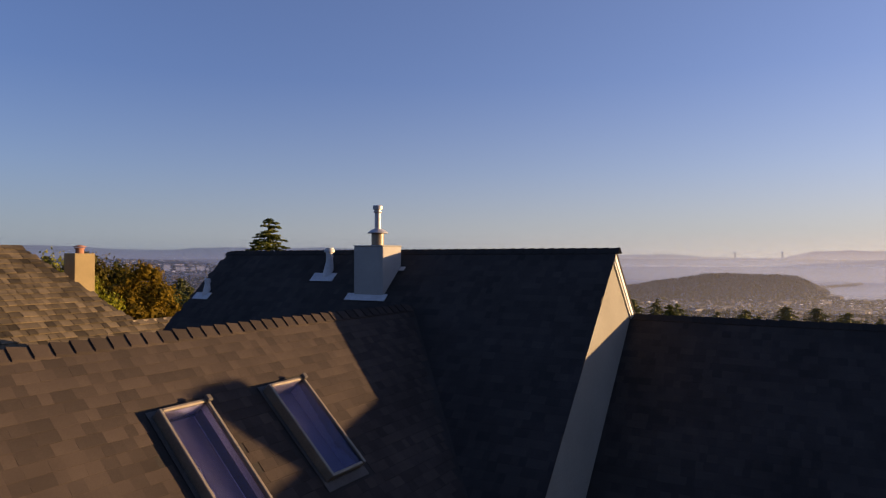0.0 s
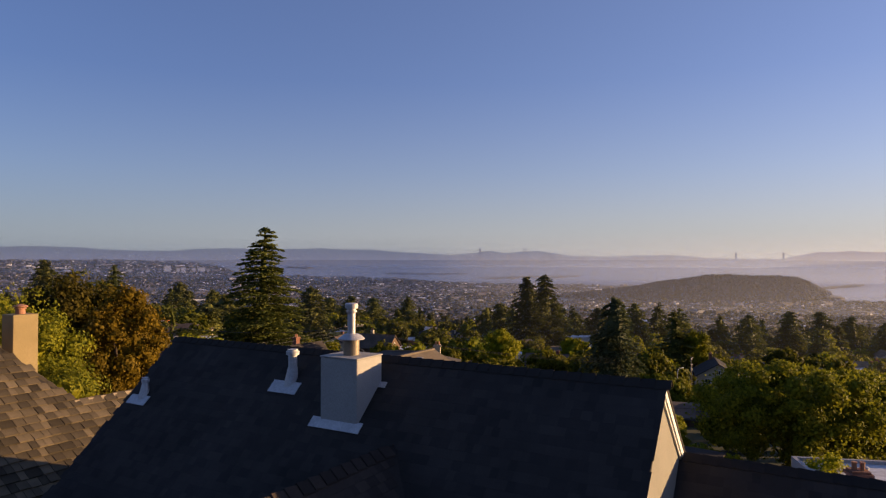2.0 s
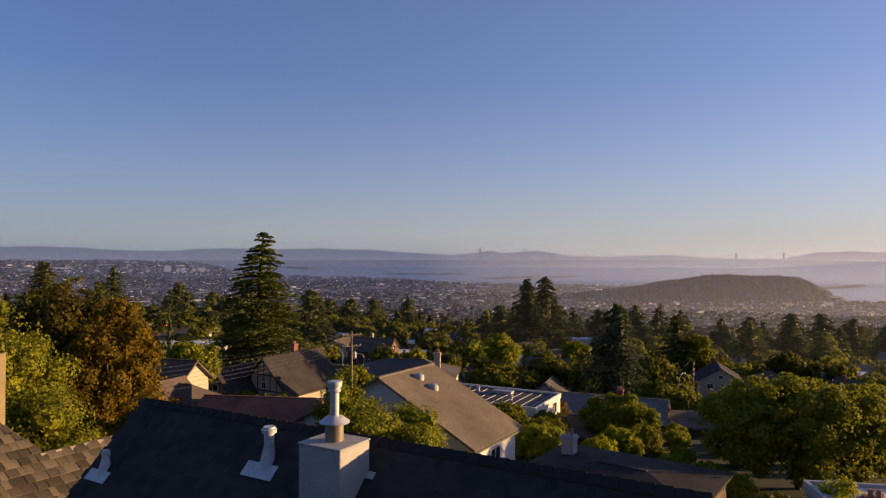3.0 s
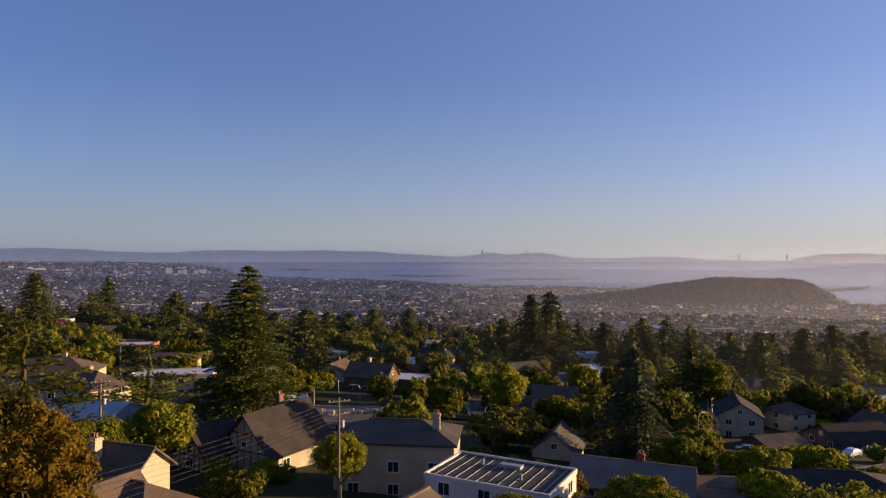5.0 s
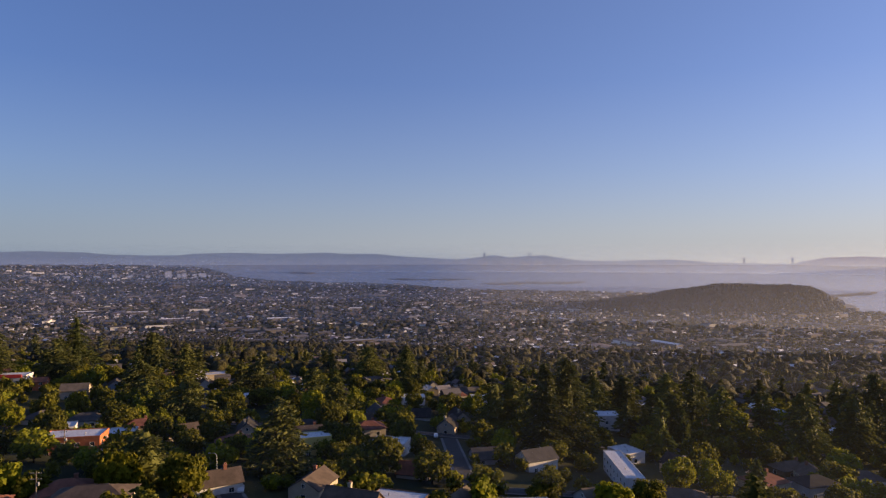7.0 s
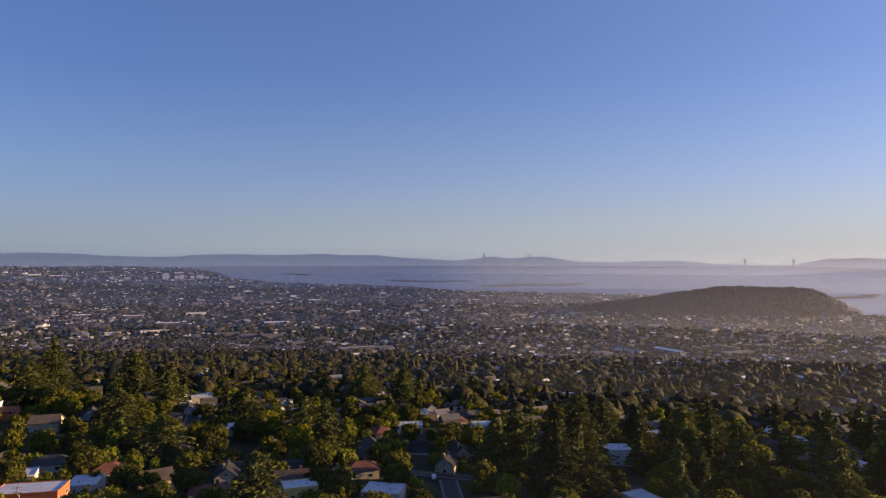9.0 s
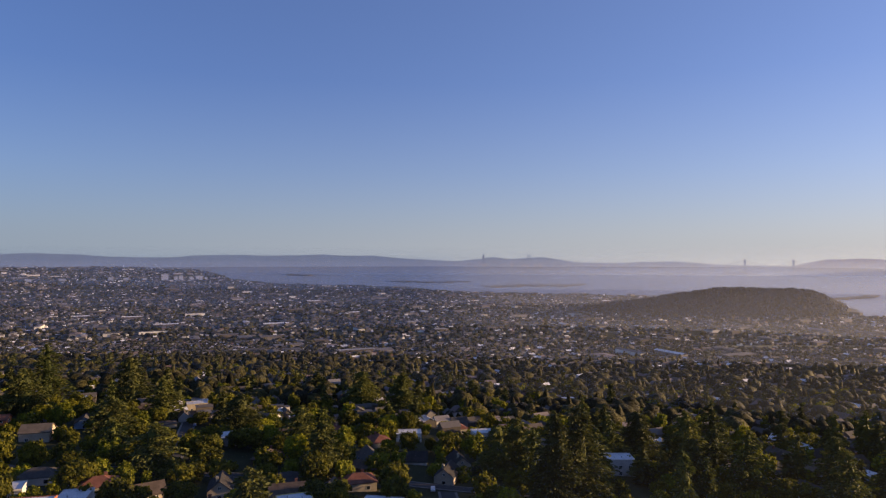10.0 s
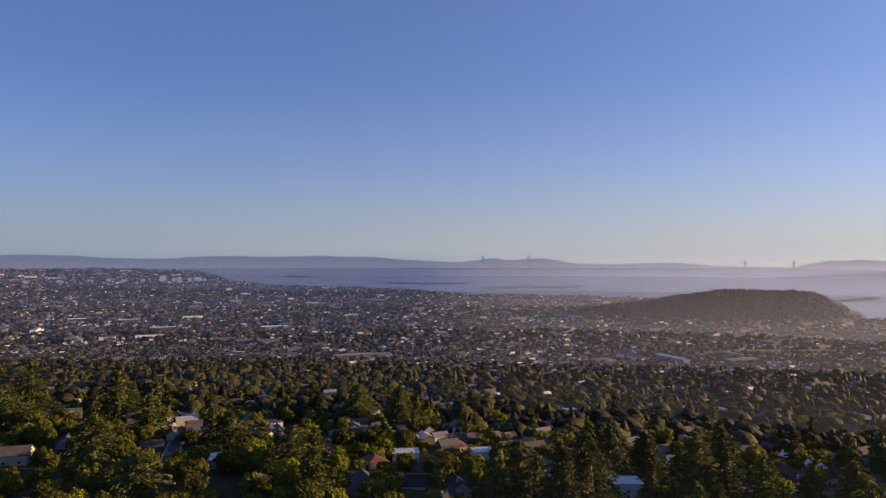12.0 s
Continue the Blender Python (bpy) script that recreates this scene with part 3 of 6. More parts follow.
def conifer(seed, H, R, step, per, sprays, size, base=0.08, power=0.85, droop=0.18, flat=0.25, core=0.35, ragged=0.25):
    """Arrays of (trunk, crown): whorls of drooping boughs with sprays of needles."""
    r = np.random.default_rng(seed)
    C, U, W, limbs = [], [], [], []
    z = H * base
    while z < H * 0.985:
        f = (z - H * base) / (H * (1 - base))
        L0 = R * (1 - f) ** power * (0.55 + 0.45 * min(1, f * 6 + 0.35))
        for k in range(max(3, int(per * (1 - 0.45 * f)))):
            a = r.uniform(0, 2 * np.pi)
            L = L0 * r.uniform(1 - ragged * 2, 1 + ragged) + 0.12 * R * (1 - f) * 0.2 + 0.02 * H * (1 - f)
            if L < 0.05:
                continue
            dirv = np.array([np.cos(a), np.sin(a), 0])
            side = np.array([-np.sin(a), np.cos(a), 0])
            n = max(6, int(sprays * (L / R) ** 0.8))
            s = r.uniform(0.12, 1.0, n) ** 0.8
            z0 = z + r.normal() * step * 0.3
            pos = dirv * (s * L)[:, None] + side * (r.normal(size=n) * 0.20 * L * (1.1 - 0.6 * s))[:, None]
            pos[:, 2] = z0 + L * (0.10 * s - droop * s * s * 2) + r.normal(size=n) * flat * size
            C.append(pos)
            out = unit(dirv + side * r.normal(size=(n, 1)) * 0.7 + np.array([0, 0, 1.0]) * (r.normal(size=(n, 1)) * 0.25 - droop))
            U.append(out * (size * r.uniform(0.7, 1.5, n))[:, None])
            W.append(unit(np.cross(out, r.normal(size=(n, 3)) + np.array([0, 0, 0.35]))) * (size * 0.45 * r.uniform(0.6, 1.3, n))[:, None])
            if L > 0.25 * R and r.random() < 0.5:
                limbs.append(tube([(0, 0, z0), dirv * L * 0.5 + (0, 0, z0 + L * (0.05 - droop * 0.5)), dirv * L * 0.9 + (0, 0, z0 + L * (0.09 - droop * 1.62))], [H * 0.0035, H * 0.0022, H * 0.0008], 4))
        z += step * r.uniform(0.7, 1.3)
    C, U, W = np.concatenate(C), np.concatenate(U), np.concatenate(W)
    items = [quads(C, U, W)]
    if core:
        k = 9
        zs = np.linspace(H * base * 1.2, H * 0.97, k)
        pts = np.stack([r.normal(size=k) * 0.02 * R, r.normal(size=k) * 0.02 * R, zs], -1)
        items.append(tube(pts, core * R * np.maximum(0.02, (1 - (zs - zs[0]) / (H - zs[0])) ** power) * r.uniform(0.8, 1.2, k), 9))
    rad = H * 0.016
    trunk = join_arrays([tube([(0, 0, -0.5), (0, 0, H * 0.35), (0, 0, H * 0.97)], [rad * 1.3, rad * 0.8, rad * 0.1], 8)] + limbs)
    return trunk, join_arrays(items)


def tree_thing(arrays, leaf, at, label, name="tree", category="tree", group="", m=None):
    (tv, tf), (cv, cf) = arrays
    ob = new(name)
    ob.empty_display_size = 0.3
    ob.matrix_world = Matrix.Translation(at) if m is None else m
    tagged(ob, label, category, group)
    part("trunk", mesh_np("trunk", tv, tf, M["bark"], True), None, ob)
    part("crown", mesh_np("crown", cv, cf, LEAF[leaf]), None, ob)
    return ob


occupied = []         # (x, y, radius) of things that stand by hand


def plant(kind, x, y, top, leaf, seed, label, name="tree", scale_r=1.0, **kw):
    """A tree by hand at x, y whose tip is at height top."""
    z = gz(x, y)
    H = top - z
    if kind == "conifer":
        arr = conifer(seed, H, **kw)
    else:
        arr = broadleaf(seed, H, **kw)
    occupied.append((x, y, kw["R"] * 0.8))
    return tree_thing(arr, leaf, (x, y, z), label, name)


# near trees by our house and along the first streets
plant("conifer", -33.9, 126.7, 7.9, "fir", 11, "tall layered fir tree with drooping boughs", "fir_tree", R=9.0, step=0.72, per=12, sprays=135, size=0.32, base=0.10, power=0.56, droop=0.09, core=0.12, ragged=0.22)
plant("conifer", -54.6, 99, 0.8, "olive", 12, "flat-tiered golden green cedar", "cedar_tree", R=9.5, step=1.9, per=8, sprays=70, size=0.42, base=0.12, power=0.42, droop=0.02, flat=0.5, core=0.05, ragged=0.3)
plant("conifer", -57, 140, -7.5, "fir", 13, "flat-tiered dark cedar above white houses", "cedar_tree", R=9, step=1.8, per=8, sprays=60, size=0.5, base=0.12, power=0.4, droop=0.02, flat=0.5, core=0.05, ragged=0.3)
plant("conifer", 31.0, 120, -4.8, "blue", 14, "dense blue-green conifer by a hedge", "conifer", R=7.2, step=0.65, per=13, sprays=70, size=0.36, base=0.04, power=0.55, droop=0.3, core=0.4)
plant("conifer", 70, 199, -14.0, "redwood", 15, "tall dark pine with an open crown", "pine_tree", R=6.0, step=1.1, per=9, sprays=45, size=0.55, base=0.2, power=0.5, droop=0.1, core=0.3)
plant("leaf", 76, 199, -20.0, "bright", 16, "bright yellow-green tree beside a pine", R=4.8, lobes=16, leaves=5200, size=0.30, base=0.25)
plant("leaf", -20.6, 33.5, -0.1, "oak", 17, "green leafy tree behind the shake roof", R=3.8, lobes=22, leaves=30000, size=0.085, base=0.2)
plant("leaf", -17.4, 31.5, -3.0, "oak", 18, "low green leafy tree by the shake roof", R=3.0, lobes=16, leaves=20000, size=0.08, base=0.15)
plant("leaf", -26.0, 56.5, -0.6, "rust", 19, "rust-coloured leafy tree behind the house", R=3.6, lobes=26, leaves=24000, size=0.14, base=0.12)
plant("leaf", -27.6, 53, -5.0, "rust", 20, "rust and green leafy tree", R=3.0, lobes=16, leaves=12000, size=0.13, base=0.12)
plant("leaf", -33.2, 61, 0.2, "bronze", 21, "dark bronze leafy tree on the hillside", R=5.2, lobes=20, leaves=15000, size=0.19, base=0.12)
plant("leaf", -35, 50, -1.6, "bronze", 221, "dark leafy tree on the hillside", R=4.6, lobes=16, leaves=9000, size=0.2, base=0.12)
plant("leaf", 28.9, 57, -6.9, "oak", 22, "broad round green tree with sunlit edge", R=7.4, lobes=36, leaves=44000, size=0.13, base=0.10, squash=0.9)
plant("leaf", 34.9, 58.5, -7.8, "oak", 222, "round green tree with sunlit edge", R=5.2, lobes=24, leaves=24000, size=0.13, base=0.10)
plant("leaf", 20.8, 80, -13.0, "mid", 23, "small round green garden tree", R=4.7, lobes=24, leaves=19000, size=0.15, base=0.12)
plant("leaf", 22.5, 41, -9.6, "bright", 24, "low bright shrub beside a white roof", "shrub", R=2.2, lobes=10, leaves=4500, size=0.12, base=0.1)
plant("leaf", -36, 97, -9.2, "mid", 25, "green street tree with a bare trunk", R=4.8, lobes=16, leaves=6500, size=0.24, base=0.35)
plant("leaf", -11.8, 90, -11.4, "bright", 26, "thin yellow-green tree by a telegraph pole", R=3.4, lobes=12, leaves=4200, size=0.17, base=0.25)
plant("leaf", -36.0, 193, -21.8, "bright", 27, "round yellow-green street tree", R=6.0, lobes=18, leaves=5000, size=0.36, base=0.15)
plant("leaf", 15.5, 171, -16.4, "bright", 28, "bright green tree among roofs", R=5.4, lobes=16, leaves=4600, size=0.36, base=0.1)
plant("leaf", 24, 142, -18.2, "olive", 29, "olive-gold leafy tree beside a hedge", R=6.2, lobes=18, leaves=5600, size=0.32, base=0.15)
plant("leaf", 11.5, 131, -18.4, "dark", 30, "broad dark green tree in shade", R=7.6, lobes=22, leaves=7000, size=0.32, base=0.1)
plant("leaf", 74, 258, -28.6, "bright", 31, "bright spring-green street tree", R=5.8, lobes=16, leaves=4200, size=0.4, base=0.15)
plant("leaf", 81, 250, -26.8, "bright", 32, "bright spring-green street tree", R=4.6, lobes=14, leaves=3200, size=0.4, base=0.15)
plant("leaf", 36, 110, -17.4, "mid", 33, "clipped olive-green hedge tree", R=4.6, lobes=14, leaves=4800, size=0.26, base=0.06)
plant("leaf", 45, 106, -17.8, "bright", 34, "leafy garden tree beside dark roofs", R=4.6, lobes=14, leaves=4800, size=0.26, base=0.06)
plant("leaf", 40, 93, -16.8, "mid", 35, "olive-green garden tree near roofs", R=4.4, lobes=14, leaves=5200, size=0.24, base=0.06)
plant("leaf", 47.5, 135, -22.6, "olive", 36, "golden-green garden tree by a street", R=4.2, lobes=14, leaves=4000, size=0.3, base=0.1)
plant("leaf", 62.5, 124, -22.6, "bright", 37, "rounded yellow-green hedge tree", R=5.6, lobes=18, leaves=5000, size=0.3, base=0.06)
plant("leaf", -7.0, 66, -11.5, "bright", 38, "bushy yellow-green tree by a pale roof", R=4.2, lobes=16, leaves=8500, size=0.17, base=0.08)
plant("leaf", 4.5, 69.5, -12.2, "mid", 39, "bushy green garden tree by roofs", R=3.2, lobes=12, leaves=6000, size=0.17, base=0.08)
plant("leaf", -22, 84, -14.0, "dark", 40, "dark street tree in shade", R=3.4, lobes=12, leaves=4500, size=0.2, base=0.2)
plant("leaf", -36.5, 81, -7.6, "mid", 46, "green garden tree beside the street", R=3.8, lobes=14, leaves=8000, size=0.19, base=0.12)
plant("leaf", -3.3, 41.5, -5.6, "mid", 42, "bushy yellow-green tree behind the ridge", R=4.1, lobes=24, leaves=30000, size=0.10, base=0.08)
plant("leaf", -6.6, 46.5, -5.0, "mid", 47, "thin yellow-green tree beside a tan roof", R=2.1, lobes=12, leaves=9000, size=0.10, base=0.15)
plant("leaf", -20.5, 50, -6.6, "rust", 43, "golden rust shrub beside the roof edge", R=3.6, lobes=18, leaves=17000, size=0.10, base=0.06)
plant("leaf", 6.5, 73, -12.6, "olive", 44, "olive garden tree beside a white house", R=3.4, lobes=14, leaves=9000, size=0.15, base=0.08)
plant("leaf", 9.0, 65, -13.0, "bright", 45, "round yellow-green garden shrub by roofs", R=3.0, lobes=12, leaves=8000, size=0.14, base=0.06)
plant("leaf", -45, 78, -10.5, "dark", 41, "dark leafy tree in shade", R=5.0, lobes=14, leaves=6000, size=0.24, base=0.1)

# tall conifers of the middle distance
CON = [(48.6, 314, -5.6, 7.2), (39, 304, -6.3, 5.6), (54, 318, -16, 5.6), (24, 360, -24.5, 7), (32, 366, -23, 7), (38, 357, -25, 6.5), (-27, 505, -28, 7.5), (-55, 520, -29, 8), (-229, 457, -2, 9),
       (-237, 390, 2, 8), (-154, 439, -19, 7), (127, 353, -24, 6.5), (-47, 336, -17, 5), (-196, 489, -15, 8.5), (-178, 430, -18, 8), (-51, 254, -8.7, 6.5), (-65, 380, -21, 7), (-56, 384, -21.5, 5), (-110, 330, -16, 8), (178, 336, -25, 5.5), (150, 322, -25, 7),
       (250, 434, -33, 9), (300, 470, -46, 7), (137, 415, -26, 6.5), (113, 384, -24.5, 7), (95, 400, -28, 6.5), (80, 392, -30, 6.5), (103, 350, -27, 6), (168, 360, -30, 6), (-140, 357, -22, 7), (-225, 430, -12, 8),
       (-105, 420, -24, 7), (62, 345, -22, 6), (265, 425, -36, 8), (-83, 234, -14, 6), (121, 372, -28, 6.5), (-160, 395, -20, 7.5)]
for k, (x, y, top, R) in enumerate(CON):
    dense = k % 3
    plant("conifer", x, y, top, ("redwood", "redwood", "fir")[dense], 100 + k, ("tall dark redwood above the roofs", "tall dark conifer among houses", "shaggy dark fir among houses")[dense],
          ("redwood_tree", "conifer", "fir_tree")[dense], R=R * 1.75, step=(1.0, 1.0, 1.3)[dense], per=(11, 11, 9)[dense], sprays=40, size=0.8, base=0.06, power=(0.5, 0.42, 0.62)[dense], droop=0.16, core=(0.34, 0.38, 0.22)[dense])
for k, (x, y, top, R, leaf) in enumerate([(155, 420, -40, 5.5, "bright"), (176, 304, -31, 5.5, "bright"), (-141, 357, -31, 5.5, "bright"), (40, 541, -53.5, 6, "bright"), (149, 398, -44, 5, "bright"), (98, 300, -36, 6, "olive")]):
    plant("leaf", x, y, top, leaf, 200 + k, "bright green tree among dark conifers", R=R, lobes=14, leaves=2600, size=0.55, base=0.08)


# ---- houses ----
def window_part(parent, w, h, m, trim="white_trim", simple=False):
    bm = bmesh.new()
    t = 0.09
    if simple:
        box(bm, (-w / 2 - t, -0.06, -t), (w / 2 + t, 0.03, h + t))
        front = min(bm.faces, key=lambda f: f.calc_center_median().y)
        bmesh.ops.inset_individual(bm, faces=[front], thickness=t, depth=-0.04)
        front.material_index = 1
        fr = part("window", bm, M[trim], parent, m=m)
        fr.data.materials.append(M["glass"])
        return fr
    for lo, hi in (((-w / 2 - t, -0.05, -t), (w / 2 + t, 0.03, 0)), ((-w / 2 - t, -0.05, h), (w / 2 + t, 0.03, h + t)), ((-w / 2 - t, -0.05, 0), (-w / 2, 0.03, h)),
                   ((w / 2, -0.05, 0), (w / 2 + t, 0.03, h)), ((-0.03, -0.04, 0), (0.03, 0.02, h))):
        box(bm, lo, hi)
    fr = part("window", bm, M[trim], parent, m=m)
    part("pane", boxed((-w / 2, -0.02, 0), (w / 2, 0.0, h)), M["glass"], fr)
    return fr


def house(x, y, turn, w, d, ridge, roof, wall, style="gable", pitch=0.55, over=0.45, label="", windows=True, chimney=None, name="house", wall_h=None, storeys=None, ground=None, group="", simple=False):
    """A house with walls, roof, chimney and windows. w runs along its ridge; ridge is the height of its top in the world."""
    z = (gz(x, y) if ground is None else ground) - 0.3
    top = ridge - z
    ob = thing(name, (x, y, z), label, "house", group, turn)
    occupied.append((x, y, max(w, d) * 0.62))
    rise = 0.0 if style == "flat" else pitch * d / 2
    eave = max(2.2, top - rise)
    if style != "flat":
        rise = top - eave
    bm = bmesh.new()
    if style == "gable":
        pts = [(-w / 2, -d / 2, 0), (-w / 2, d / 2, 0), (-w / 2, d / 2, eave), (-w / 2, 0, top - 0.12), (-w / 2, -d / 2, eave)]
        a = [bm.verts.new(p) for p in pts]
        c = [bm.verts.new((-p[0], p[1], p[2])) for p in pts]
        bm.faces.new(a)
        bm.faces.new(c[::-1])
        for i in range(5):
            bm.faces.new((a[i], c[i], c[(i + 1) % 5], a[(i + 1) % 5]))
        finish(bm)
    else:
        box(bm, (-w / 2, -d / 2, 0), (w / 2, d / 2, eave - (0.02 if style == "hip" else 0.35)))
    part("wall", bm, WALL[wall], ob)
    bm = bmesh.new()
    o = over
    drop = rise * o / (d / 2) if style != "flat" else 0
    T = 0.16
    if style == "gable":
        for s in (-1, 1):
            solid(bm, [(-w / 2 - o, 0, top), (w / 2 + o, 0, top), (w / 2 + o, s * (d / 2 + o), eave - drop), (-w / 2 - o, s * (d / 2 + o), eave - drop)], T)
    elif style == "hip":
        hw = max(0.1, w / 2 - d / 2)
        A, B_ = (-hw, 0, top), (hw, 0, top)
        c = [(-w / 2 - o, -d / 2 - o, eave - drop), (w / 2 + o, -d / 2 - o, eave - drop), (w / 2 + o, d / 2 + o, eave - drop), (-w / 2 - o, d / 2 + o, eave - drop)]
        solid(bm, [A, B_, c[1], c[0]], T)
        solid(bm, [A, B_, c[2], c[3]], T)
        solid(bm, [A, c[0], c[3]], T)
        solid(bm, [B_, c[1], c[2]], T)
    else:
        box(bm, (-w / 2, -d / 2, eave - 0.35), (w / 2, d / 2, eave - 0.10))
    bmesh.ops.remove_doubles(bm, verts=bm.verts, dist=0.002)
    roof_ob = part("roof", finish(bm), ROOF[roof], ob)
    if style != "flat" and not simple:
        half = w / 2 + o if style == "gable" else max(0.1, w / 2 - d / 2)
        part("ridge_cap", boxed((-half, -0.14, top - 0.10), (half, 0.14, top + 0.05), bevel=0.02), ROOF[roof], roof_ob)
    if style == "flat":
        bm = bmesh.new()
        for lo, hi in (((-w / 2 - 0.1, -d / 2 - 0.1, eave - 0.5), (w / 2 + 0.1, -d / 2 + 0.12, eave + 0.12)), ((-w / 2 - 0.1, d / 2 - 0.12, eave - 0.5), (w / 2 + 0.1, d / 2 + 0.1, eave + 0.12)),
                       ((-w / 2 - 0.1, -d / 2 + 0.12, eave - 0.5), (-w / 2 + 0.12, d / 2 - 0.12, eave + 0.12)), ((w / 2 - 0.12, -d / 2 + 0.12, eave - 0.5), (w / 2 + 0.1, d / 2 - 0.12, eave + 0.12))):
            box(bm, lo, hi)
        part("parapet", bm, WALL[wall], ob)
        for k in range(2):
            bm = lathe(bmesh.new(), [(0.16, 0), (0.16, 0.5), (0.26, 0.52), (0.26, 0.62), (0.05, 0.7)], (w * (-0.2 + 0.4 * k), d * (0.15 - 0.3 * k), eave - 0.1), 10)
            part("roof_vent", bm, M["galv"], roof_ob)
    elif not simple:
        # gutters along the eaves
        for s in (-1, 1):
            part("gutter", boxed((-w / 2 - o, s * (d / 2 + o) - 0.06, eave - drop - 0.24), (w / 2 + o, s * (d / 2 + o) + 0.06, eave - drop - 0.12)), M["trim"], roof_ob)
    if windows:
        storey = 0 if eave < 2.45 else 1 if eave < 5.0 else 2
        for s in range(storey):
            zz = 0.95 + s * 2.75
            for side in range(4):
                L = w if side % 2 == 0 else d
                n = max(1, int(L / (6.0 if simple else 4.2)))
                for k in range(n):
                    u = (k + 0.5) / n * L - L / 2
                    off = (d if side % 2 == 0 else w) / 2
                    m = pose(0, 0, 0, 0, 0, 90 * side) @ pose(u, -off - 0.01, zz)
                    window_part(ob, 1.3, min(1.25, eave - 1.35), m, simple=simple)
        if style == "gable" and rise > 2.2:
            for s in (0, 180):
                window_part(ob, 0.9, 0.9, pose(0, 0, 0, 0, 0, 90 + s) @ pose(0, -w / 2 - 0.01, eave + 0.3))
    if chimney:
        cx, cy, ch, mat = chimney
        bm = bmesh.new()
        base_z = max(eave - 1, 0.5)
        box(bm, (cx - 0.45, cy - 0.4, base_z), (cx + 0.45, cy + 0.4, top + ch))
        box(bm, (cx - 0.55, cy - 0.5, top + ch - 0.3), (cx + 0.55, cy + 0.5, top + ch - 0.12))
        cobj = part("chimney", bm, WALL[mat] if mat in WALL else M[mat], ob)
        for k in (() if simple else (-0.2, 0.2)):
            part("chimney_pot", lathe(bmesh.new(), [(0.13, 0), (0.12, 0.35), (0.15, 0.37), (0.15, 0.42)], (cx + k, cy, top + ch), 9), M["terracotta"], cobj)
    return ob


